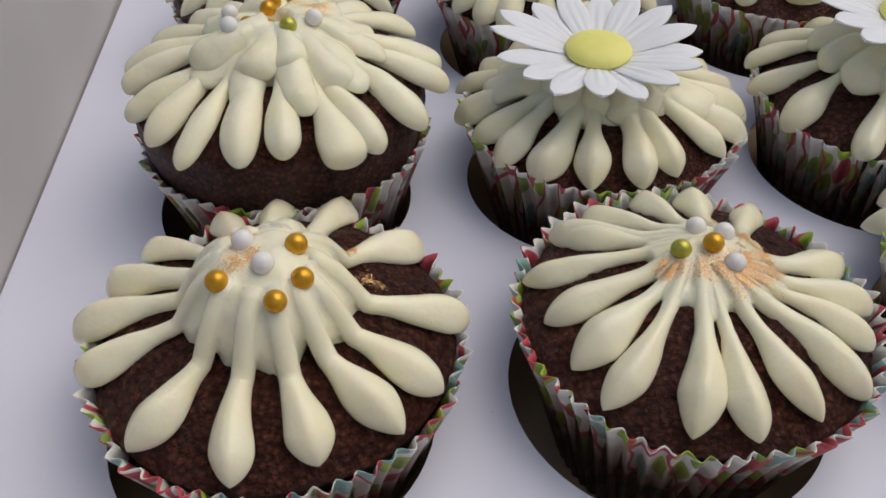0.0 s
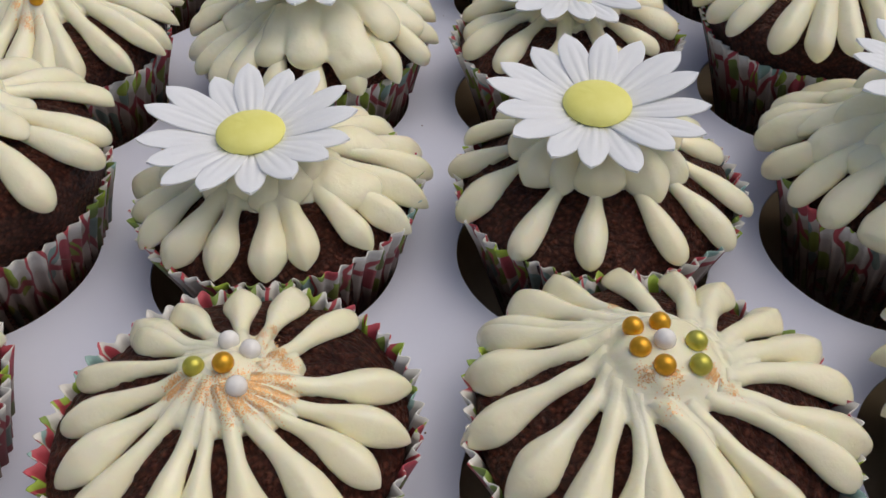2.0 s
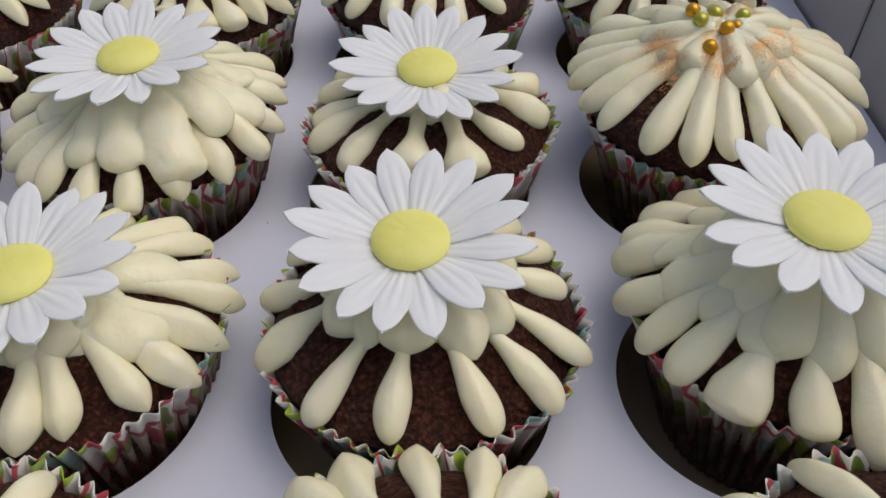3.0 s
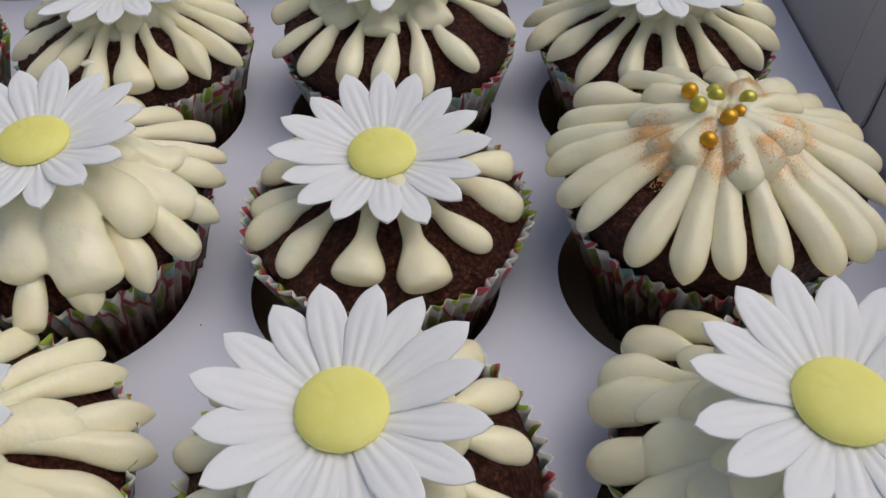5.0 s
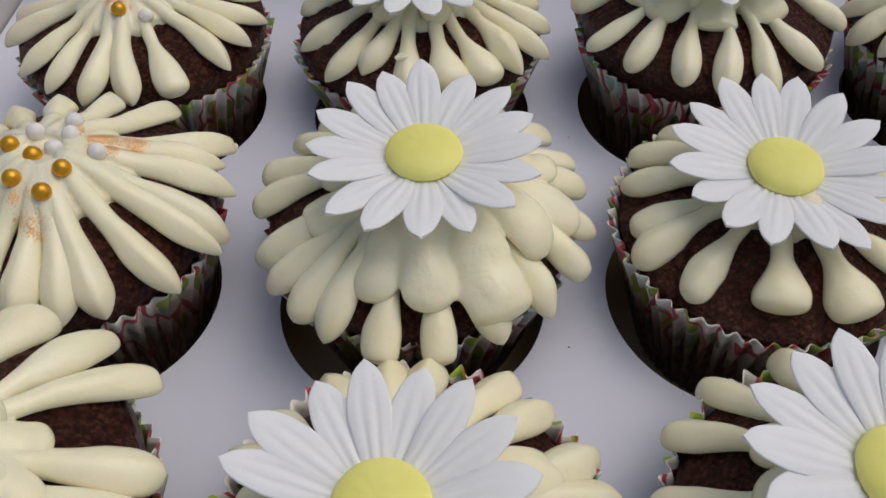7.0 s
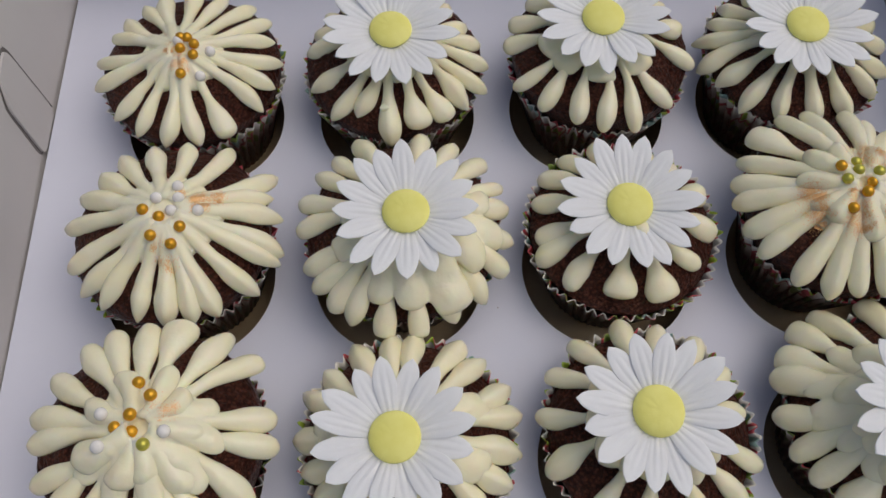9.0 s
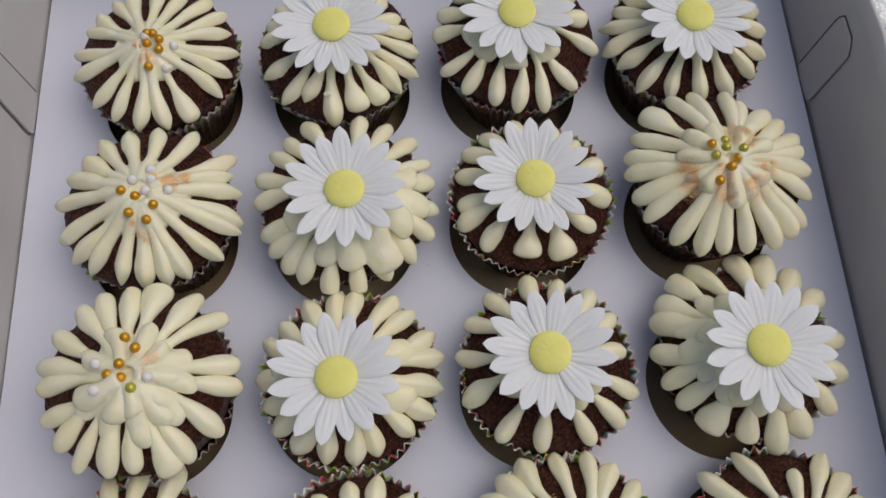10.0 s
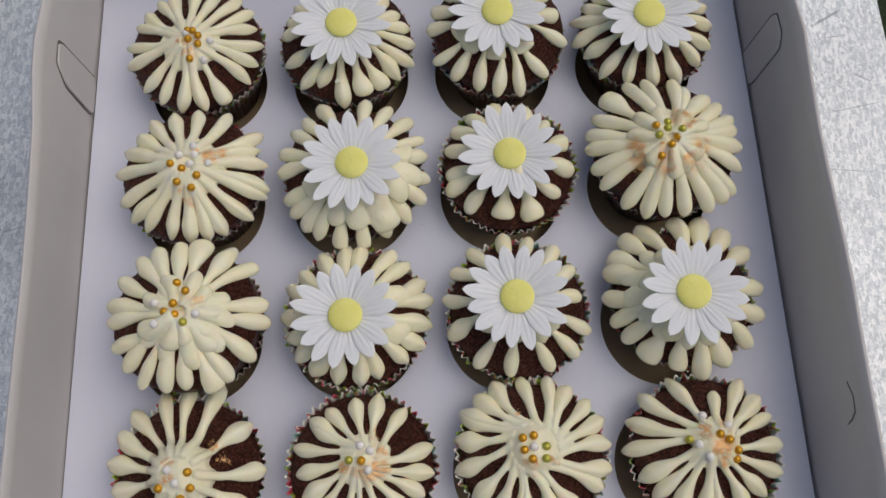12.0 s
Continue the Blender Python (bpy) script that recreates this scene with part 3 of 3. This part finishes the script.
CUPS = [
    dict(at=(-0.004, 0.247), sh=0.043, dome=0.011, fc=(-1.6, -6.2), plateau=2.4, wide=8.2, neck=4.6, mound=18, inner=0, dust=[(200, 3, 4, 60), (280, 8, 3, 70)], top=0.061, pearls=dict(gold=[(-1.1, -1.2), (1.6, -1.3), (4.8, -4.9), (-0.9, -6.1), (4.7, -9.7), (0.2, -17.8)], white=[(-2, -2.6), (10.9, -7.1), (7.4, -17.7)]),
         strands=[(3, 39.7), (20, 38.0), (36, 41.4), (52, 41.9), (70, 40.5), (91, 41.2), (108, 42.4), (123, 40.9), (138, 38.0), (154, 37.1), (174, 38.6), (193, 38.4), (221, 36.3), (241, 36.2), (262, 37.2), (282, 37.6), (301, 38.2, 9.5), (327, 38.7), (344, 38.2)]),
    dict(at=(0.082, 0.248), sh=0.042, dome=0.012, fc=(-1.3, -2), lean=(4, 0), spots=[(-5, -33, 1.6)], wide=8.8, neck=4.2, mound=21, inner=9, phase=12, daisy=(0.08, 0.245, 0.063),
         strands=[(6, 36.5), (21, 33.5), (43, 33.5), (65, 33.2), (84, 31.2), (107, 33.4), (127, 36.2), (146, 35.8), (163, 35.2), (178, 36.7), (206, 38.6), (230, 40.3), (245, 35.2), (268, 43.0), (286, 38.4, 12), (303, 39.3, 10), (318, 40.6), (335, 42.3), (351, 39.8)]),
    dict(at=(0.169, 0.249), sh=0.046, dome=0.011, fc=(-2, -1.3), lean=(4, 0), melt=[(195, 27, 13), (225, 27, 12), (262, 26, 12), (305, 26, 13)], tip=(2.4, 3.4), wide=8.6, neck=3.2, mound=22, inner=9, phase=-1, daisy=(0.166, 0.247, 0.065),
         strands=[(6, 34.2), (28, 32.8), (53, 26.6), (90, 24.3), (124, 28.3), (145, 35.4), (164, 38.4), (182, 40.0), (210, 42.9), (230, 42.4), (251, 42.1), (267, 43.7), (284, 45.1), (307, 42.0), (340, 40.4)]),
    dict(at=(0.2555, 0.249), sh=0.041, dome=0.012, fc=(-3.6, -3.3), lean=(3, 0), wide=8.6, neck=4.1, mound=20, inner=6, phase=3, daisy=(0.25, 0.244, 0.061),
         strands=[(16, 37.5), (27, 36.0), (40, 31.5), (70, 26.9), (101, 26.8), (127, 31.6), (145, 36.7), (160, 38.3), (173, 43.2), (191, 43.8), (206, 40.9), (227, 42.2), (248, 39.6), (270, 38.7), (292, 39.7), (315, 38.0), (336, 38.5), (356, 37.2)]),
    dict(at=(-0.004, 0.169), sh=0.043, dome=0.013, fc=(1.3, -3.7), plateau=2.4, wide=9.2, neck=5.4, mound=21, inner=0, dust=[(30, 13, 5, 260), (270, 16, 4, 60), (20, 20, 3, 60)], top=0.064, pearls=dict(gold=[(-5.5, -3.7), (0.3, -6.3), (8.1, -10.3), (-1.9, -13.7), (5.3, -16.7)], white=[(-1.2, 0.9), (6.5, 1.3), (4.4, -4), (5.7, 6.3), (13.6, -3.4)]),
         strands=[(7, 40.0), (21, 38.2), (34, 44.2), (63, 41.2), (87, 38.7), (108, 39.7), (127, 42.1), (143, 39.3), (159, 41.0), (178, 42.3), (202, 41.2), (218, 41.0), (233, 39.0), (254, 37.7), (270, 38.3), (285, 38.5), (299, 39.1), (322, 41.3), (341, 41.9), (347, 41.7)]),
    dict(at=(0.0845, 0.1685), sh=0.041, dome=0.014, fc=(0.3, -4.9), lean=(3, 0), melt=[(248, 33, 12, 1.5), (272, 34, 13, 3), (300, 38, 15, 2.2), (326, 33, 13, 3.6), (350, 36, 12, 1), (205, 29, 11, 1), (18, 33, 11, 1.5)], tip=(2.0, 2.8), reach=(0.8, 1.1), plateau=2.6, wide=9.2, neck=4.8, mound=25, inner=10, phase=0, daisy=(0.085, 0.161, 0.065),
         strands=[(13, 40.3), (28, 42.0), (45, 44.3), (63, 44.3), (81, 44.0), (115, 46.8), (130, 44.9), (143, 45.1), (161, 44.2), (178, 41.8), (201, 41.5), (214, 42.0), (227, 42.0), (240, 42.1), (258, 42.5, 8.5), (275, 42.0, 8.5), (295, 40.4), (314, 40.9), (335, 41.2), (352, 40.6)]),
    dict(at=(0.1695, 0.168), sh=0.036, dome=0.012, fc=(-1, -1.3), lean=(7, 0), tip=(2.4, 3.4), wide=10.0, neck=4.2, mound=18, inner=6, phase=3, daisy=(0.168, 0.166, 0.056),
         strands=[(18, 34.1), (46, 32.4), (72, 34.0), (102, 36.1), (126, 36.3), (145, 37.2), (165, 35.7), (191, 35.1), (206, 38.3), (229, 37.0), (259, 33.3, 12), (289, 35.6, 13), (320, 33.5), (349, 35.1)]),
    dict(at=(0.257, 0.172), sh=0.047, dome=0.013, fc=(-4.9, -6), tip=(2.1, 3.0), reach=(0.72, 1.0), wide=9.2, neck=6.2, mound=24, inner=11, dust=[(185, 17, 6, 220), (75, 15, 6, 150), (212, 21, 5, 200), (255, 17, 5, 90), (300, 14, 6, 130), (345, 15, 6, 130), (40, 14, 5, 80), (240, 9, 6, 120)], top=0.069, pearls=dict(gold=[(-13.4, 0.8), (-2, -5), (-6.5, -10.2), (-11.9, -15.4)], green=[(-6.6, 3.2), (-7.4, -1), (-12.3, -4.6), (0.3, -1.5)]),
         strands=[(0, 40.9), (14, 40.2), (24, 42.5), (37, 41.3), (49, 39.6), (69, 38.6), (78, 42.9), (99, 43.6), (112, 45.3), (131, 44.8, 13), (149, 43.1), (164, 42.8), (176, 42.2), (193, 41.1), (208, 40.8), (231, 39.9), (249, 39.6), (264, 37.2), (279, 37.5), (300, 40.3), (314, 41.7), (324, 42.9), (343, 41.7)]),
    dict(at=(-0.001, 0.089), sh=0.050, dome=0.012, fc=(1.2, -4), melt=[(250, 26, 9, 1), (285, 28, 9, 1.8), (318, 27, 10, 1), (350, 26, 9, 1.8), (20, 24, 9), (215, 25, 9)], reach=(0.8, 1.2), tip=(2.4, 3.4), wide=9.2, neck=4.5, mound=21, inner=9, dust=[(30, 10, 4, 50)], top=0.0715, pearls=dict(gold=[(-1.1, 11.3), (4.5, 6), (-1.4, 0.1), (-6.3, -3.4), (-1.2, -4.9)], white=[(-10.8, 0.7), (-9.7, -10.1), (9.8, -5.6)], green=[(3.9, -9.5)]),
         strands=[(9, 40.2), (39, 43.3), (58, 42.6), (80, 40.6, 12), (99, 40.5), (116, 42.1), (129, 42.8), (149, 42.4), (168, 42.2), (181, 40.2), (202, 40.1), (219, 40.0), (236, 41.2), (256, 38.1), (271, 36.0), (292, 39.9, 11), (305, 39.3), (327, 40.3), (354, 41.0)]),
    dict(at=(0.0852, 0.088), sh=0.0345, dome=0.0135, fc=(-3.4, -3.9), lean=(2, 0), melt=[(340, 31, 13), (170, 30, 13), (20, 32, 12, 1), (150, 28, 11)], wide=9.4, neck=5.0, mound=21, inner=13, phase=9.6, daisy=(0.08, 0.082, 0.058),
         strands=[(12, 43.1), (26, 43.5), (45, 42.5), (59, 43.1), (81, 40.4), (95, 40.1), (116, 41.0), (136, 38.7), (152, 40.5), (176, 37.9), (195, 36.0), (215, 36.5), (234, 35.8), (256, 35.2), (277, 35.4), (292, 34.7), (319, 37.1), (337, 40.5), (352, 41.6)]),
    dict(at=(0.1692, 0.0885), sh=0.035, dome=0.014, fc=(-2.1, -1), lean=(6, 0), skirt=11.5, reach=(0.98, 1.16), tip=(2.4, 3.4), wide=8.8, neck=3.4, mound=22, inner=12, phase=13, daisy=(0.166, 0.087, 0.061),
         strands=[(3, 33.9), (30, 36.9), (52, 38.7), (75, 37.8), (97, 39.8), (126, 39.1), (149, 38.4), (173, 38.4), (203, 39.3), (234, 39.1), (262, 37.8), (294, 38.9), (316, 41.3), (338, 40.9)]),
    dict(at=(0.258, 0.091), sh=0.036, dome=0.017, fc=(-3.9, -4.5), lean=(3, 0), melt=[(158, 34, 11, 1), (180, 33, 11, 1), (205, 28, 10, 0.5), (232, 28, 11, 0.5), (130, 32, 10)], reach=(0.95, 1.3), skirt=12, tip=(2.4, 3.4), wide=10.2, neck=5.3, mound=22, inner=15, phase=11, daisy=(0.252, 0.084, 0.067),
         strands=[(7, 43.3), (33, 48.7), (52, 48.7), (69, 48.9), (89, 44.5), (114, 45.3), (128, 45.3, 11), (145, 42.8, 11), (157, 42.4), (177, 41.2), (197, 39.8), (212, 38.9), (233, 38.3, 13), (259, 37.2, 11), (278, 41.9), (298, 40.2), (322, 41.6), (346, 43.2)]),
    dict(at=(-0.001, 0.012), sh=0.0355, dome=0.0135, fc=(1, -3.6), plateau=4, root=0.4, wide=9.6, neck=4.0, mound=17.5, inner=0, dust=[(20, 19, 3, 200), (45, 18, 3, 120), (120, 6, 3, 50), (200, 5, 4, 50)], top=0.062, pearls=dict(gold=[(7, -2.7), (8.1, -9.9), (-6.8, -9.5), (3.5, -14.6)], white=[(-2.6, -1.2), (1.3, -7.4)]),
         strands=[(2, 38.0), (39, 38.8), (73, 47.7), (92, 47.6), (110, 46.4), (133, 47.1), (149, 44.2), (170, 42.7), (188, 38.4), (224, 34.9), (258, 34.1), (284, 32.4), (312, 34.3), (332, 35.1)]),
    dict(at=(0.0855, 0.0115), sh=0.0345, dome=0.0125, fc=(2.2, 0.2), plateau=2.4, swirl=-3.2, wide=8.8, neck=3.4, mound=14.5, inner=0, dust=[(200, 10, 4, 120), (330, 9, 5, 160), (290, 7, 5, 140), (30, 9, 4, 70), (70, 14, 3, 40), (250, 6, 5, 80)], top=0.054, pearls=dict(gold=[(1, -0.1)], white=[(0.3, 7.2), (5.1, 4.4), (4.1, -4.6)], green=[(-5.1, 0.4)]),
         strands=[(9, 33.7), (51, 32.4), (79, 33.9), (99, 31.7), (127, 32.9), (143, 35.7), (146, 32.4), (167, 37.6), (189, 35.2), (209, 36.3), (224, 38.5), (248, 37.3), (267, 36.7), (287, 35.2), (308, 36.3), (328, 33.4), (347, 34.2)]),
    dict(at=(0.1705, 0.013), sh=0.0345, dome=0.0135, fc=(-0.3, 1), plateau=2.4, swirl=-4.5, wide=9.8, neck=4.2, mound=14.5, inner=0, disk=True, dust=[(330, 11, 4, 60), (110, 18, 2, 40), (250, 9, 4, 40)], top=0.056, pearls=dict(gold=[(-6, 5.6), (-0.7, 6.5), (-5.6, -0.1), (-1.9, -4.5)], white=[(-0.9, 1.2)], green=[(5.1, 1.2), (4.6, -4.5)]),
         strands=[(0, 39.8), (19, 40.0), (37, 38.4), (54, 37.1), (73, 37.6), (95, 36.1), (118, 38.6), (134, 39.0), (150, 40.5), (152, 40.0), (171, 38.7), (193, 40.2), (216, 38.8), (235, 38.9), (250, 41.5), (260, 35.5), (283, 34.9), (305, 36.5), (327, 38.9), (343, 40.6)]),
    dict(at=(0.2585, 0.0115), sh=0.0345, dome=0.0135, fc=(-0.9, 0.7), plateau=2.4, swirl=-2.5, wide=8.8, neck=3.8, mound=14, inner=0, dust=[(10, 4, 6, 420), (130, 8, 4, 120), (290, 8, 4, 120)], top=0.056, pearls=dict(gold=[(0.8, 4.7), (4.8, 1.9), (9.3, -3.1), (8.4, -7.2)], white=[(-5.1, 14), (6.1, 9), (-9.7, 0.4), (-5.4, -5.9)], green=[(-13.5, 2.9)]),
         strands=[(20, 36.7), (38, 37.2), (55, 38.9), (80, 26.2), (116, 37.7), (140, 41.4), (162, 41.6), (182, 42.6), (203, 39.6), (218, 39.0), (238, 39.1), (256, 39.4), (272, 38.2), (293, 37.1), (313, 35.8), (337, 38.5), (358, 37.4)]),
]


def pour(core, bm):
    """Adds the shape in bm to the icing heap."""
    me = bpy.data.meshes.new("pour")
    bmesh.ops.recalc_face_normals(bm, faces=bm.faces)
    bm.to_mesh(me)
    bm.free()
    core.from_mesh(me)
    bpy.data.meshes.remove(me)


def tree_of(objects):
    verts, faces = [], []
    for ob in objects:
        base = len(verts)
        verts.extend(v.co + ob.location for v in ob.data.vertices)
        faces.extend([base + i for i in p.vertices] for p in ob.data.polygons)
    return BVHTree.FromPolygons(verts, faces)


def cupcake(number, c):
    rng = random.Random(100 + number)
    cx, cy = c["at"]
    c["fx"], c["fy"], c["mr"] = c["fc"][0] / 1000, c["fc"][1] / 1000, c["mound"] / 1000
    if number < 12:
        c["ox"], c["oy"] = (-0.0006, -0.0016, -0.0014, -0.0038)[number % 4], -0.0032
    else:
        c["ox"], c["oy"] = (0.0008, -0.0004, -0.0008, -0.0028)[number % 4], -0.0022
    flower = "daisy" in c
    top = c["daisy"][2] - 0.0058 if flower else c["top"] - (0.0018 if c.get("plateau", 2) > 3 else 0.0035)
    c["heap"] = max(0.002, top - ((0.0048 if flower else 0.0030) if c["inner"] else 0) - dome_height(math.hypot(c["fx"] - c["ox"], c["fy"] - c["oy"]), c["sh"], c["dome"]))
    thing = new("cupcake")
    thing.location = (cx, cy, FLOOR)
    if flower:
        text = "chocolate cupcake with cream icing and a white sugar daisy"
    elif len(c["dust"]) > 3:
        text = "chocolate cupcake with cream icing, sugar pearls and copper dust"
    else:
        text = "chocolate cupcake with piped cream icing and gold sugar pearls"
    tagged(thing, text, "cupcake", group="cupcakes in the tray")
    case = new("paper_case", LINERS[number % 3])
    case.parent = thing
    case.location = (c["ox"], c["oy"], 0)
    case.rotation_euler = (0, 0, rng.uniform(0, 6.28))
    tagged(case, "fluted paper case printed with green, red and teal leaves")
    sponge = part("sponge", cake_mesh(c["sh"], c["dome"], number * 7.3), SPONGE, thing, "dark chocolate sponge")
    sponge.location = case.location
    core = heap_mesh(c, number * 1.7, c.get("disk", False))
    for a, l, w, *up in c.get("melt", ()):
        pour(core, strand_mesh(c, radians(a), 0.013 if flower else 0.004, l / 1000, w / 1000, w / 1150, rng, lift=up[0] / 1000 if up else 0.0005, bulb=rng.uniform(0.66, 0.8), point=rng.uniform(2.2, 3.4), flat=0.32, belly=0.15, crease=0.2, wob=0.1, fold=0.0003))
    wide, neck = c["wide"] / 1000, c["neck"] / 1000
    start = max(0.003, c["mr"] * (c["root"] if "root" in c else 0.6 if c.get("disk") else 0.42 if flower else 0.2))
    lo, hi = c.get("tip", (1.6, 2.2))
    shapes = []
    for a, l, *own in c["strands"]:
        spec = dict(angle=radians(a), start=start, length=l / 1000)
        if own:
            spec.update(wide=own[0] / 1000, neck=own[0] / 2600, bulb=0.86, point=4, belly=0.5, crease=0.1, flat=0.4)
        else:
            spec.update(wide=wide * rng.uniform(0.86, 1.08), neck=neck * rng.uniform(0.85, 1.15), bulb=rng.uniform(0.74, 0.82), point=rng.uniform(lo, hi), crease=0.6 if lo < 2 else 0.3)
        shapes.append(spec)
    near, far = c.get("reach", (0.78, 1.04))
    for i in range(c["inner"]):
        a = 2 * math.pi * (i + rng.uniform(-0.25, 0.25)) / c["inner"]
        w = c.get("skirt", 9.2) / 1000 * rng.uniform(0.88, 1.15)
        shapes.append(dict(angle=a, start=0.003, length=c["mr"] * rng.uniform(near, far), wide=w, neck=0.6 * w, lift=rng.uniform(0.0004, 0.0014) if flower else rng.uniform(0.0010, 0.0028), bulb=rng.uniform(0.68, 0.8), point=rng.uniform(1.8, 2.6), flat=0.44, belly=0.2, crease=0.45))
    petals = []
    for spec in shapes:
        state = rng.getstate()
        petals.append(strand_mesh(c, rng=rng, **spec))
        after = rng.getstate()
        rng.setstate(state)
        pour(core, strand_mesh(c, rng=rng, upto=0.5, **spec))
        rng.setstate(after)
    heap = part("icing", core, ICING, thing, "pale cream icing heap")
    knit = heap.modifiers.new("knit", "REMESH")
    knit.mode = "VOXEL"
    knit.voxel_size = 0.0005
    knit.use_smooth_shade = True
    if "melt" in c:
        folds = heap.modifiers.new("folds", "DISPLACE")
        folds.texture = FOLDS
        folds.texture_coords = "GLOBAL"
        folds.strength = 0.0011
        folds.mid_level = 0.5
    round_off = heap.modifiers.new("round_off", "SMOOTH")
    round_off.factor = 0.5
    round_off.iterations = 9
    soft = [heap] + [part("icing_petal", bm, ICING, heap) for bm in petals]
    surface, cream = tree_of(soft + [sponge]), tree_of(soft)
    for x, y, size in c.get("spots", ()):
        bm = bmesh.new()
        bmesh.ops.create_icosphere(bm, subdivisions=3, radius=size / 1000)
        z = surface.ray_cast(Vector((x / 1000, y / 1000, 0.2)), Vector((0, 0, -1)))[0].z
        for v in bm.verts:
            v.co = Vector((v.co.x * 1.4 + x / 1000, v.co.y + y / 1000, v.co.z * 0.5 + z)) + 0.0004 * noise.noise_vector(v.co * 700)
        part("icing_spot", bm, ICING, thing)

    def settle(x, y):
        hit = surface.ray_cast(Vector((x, y, 0.2)), Vector((0, 0, -1)))
        return hit[0], hit[1]

    if flower:
        daisy = new("daisy")
        daisy.parent = thing
        tagged(daisy, "white sugar paste daisy with a lemon yellow centre")
        lean = c.get("lean", (0, 0))
        daisy.location = (c["daisy"][0] - cx, c["daisy"][1] - cy, c["daisy"][2] - 0.0022 - FLOOR)
        daisy.rotation_euler = (radians(lean[0]), radians(lean[1]), radians(c["phase"]))
        count = 16
        for i in range(count):
            p = new("petal", PETALS[(i * 3 + number) % 5])
            p.parent = daisy
            p.location = (0, 0, 0.00006 * (i % 2))
            p.rotation_euler = (rng.uniform(-0.03, 0.03), rng.uniform(-0.05, 0.04), 2 * math.pi * (i + rng.uniform(-0.09, 0.09)) / count)
            k = rng.uniform(0.95, 1.05)
            p.scale = (k, rng.uniform(0.95, 1.08), 1)
        e = new("flower_centre", EYE)
        e.parent = daisy
        e.location = (0, 0, 0.0004)
        tagged(e, "lemon yellow sugar disc")
        return
    beads = []
    for kind, spots in c["pearls"].items():
        mesh, text = BEADS[kind]
        for x, y in spots:
            place, _ = settle(x / 1000, y / 1000)
            b = new("sugar_pearl", mesh)
            b.parent = thing
            b.location = (x / 1000, y / 1000, (place.z if place else 0.06) + 0.0006)
            b.rotation_euler = (rng.uniform(0, 3), rng.uniform(0, 3), 0)
            tagged(b, text)
            beads.append(b)
    bm = bmesh.new()
    for a, r, spread, n in c["dust"]:
        x0, y0 = c["fx"] + r / 1000 * math.cos(radians(a)), c["fy"] + r / 1000 * math.sin(radians(a))
        lumps = [(rng.gauss(0, spread / 2200), rng.gauss(0, spread / 2200), rng.uniform(0.12, 0.36)) for _ in range(7)]
        for _ in range(int(n * 13)):
            dx, dy, tight = rng.choice(lumps)
            x = x0 + dx + rng.gauss(0, spread / 1000 * tight)
            y = y0 + dy + rng.gauss(0, spread / 1000 * tight)
            place, normal, *_ = surface.ray_cast(Vector((x, y, 0.2)), Vector((0, 0, -1)))
            if not place or math.hypot(x, y) > 0.036:
                continue
            if not cream.ray_cast(Vector((x, y, 0.2)), Vector((0, 0, -1)))[0] and rng.random() > 0.12:
                continue
            t1 = normal.orthogonal().normalized()
            t2 = normal.cross(t1)
            size = rng.choice((0.00006, 0.00009, 0.00012, 0.00018)) * rng.uniform(0.8, 1.2)
            turn = rng.uniform(0, 6.28)
            tip = normal * rng.uniform(-0.25, 0.25) * size
            ring = [bm.verts.new(place + normal * 0.00014 + (t1 * math.cos(turn + k * 1.57) + t2 * math.sin(turn + k * 1.57)) * size * rng.uniform(0.7, 1.3) + (tip if k % 2 else -tip)) for k in range(4)]
            bm.faces.new(ring)
    dust = part("edible_dust", bm, COPPER, thing, "copper-gold edible glitter dust", smooth=False)
    tagged(dust, kind="stuff")


for number, data in enumerate(CUPS):
    cupcake(number, data)

# ---------------- crumbs on the tray ----------------
rng = random.Random(5)
bm = bmesh.new()
for _ in range(6):
    x, y = rng.choice(xs[1:-1]) + rng.gauss(0, 0.004), rng.uniform(Y0 + 0.02, Y1 - 0.02)
    s = rng.uniform(0.00012, 0.00032)
    if min(math.hypot(x - hx, y - hy) for hx in HX for hy in HY) > HR + 0.002:
        bmesh.ops.create_icosphere(bm, subdivisions=1, radius=s, matrix=pose(x, y, BOARD + s * 0.6, rng.uniform(0, 90), 0, rng.uniform(0, 90)))
slabs = part("crumbs", bm, CRUMB, smooth=False)
tagged(slabs, "tiny cake crumbs scattered on the white tray", "crumbs", kind="stuff")
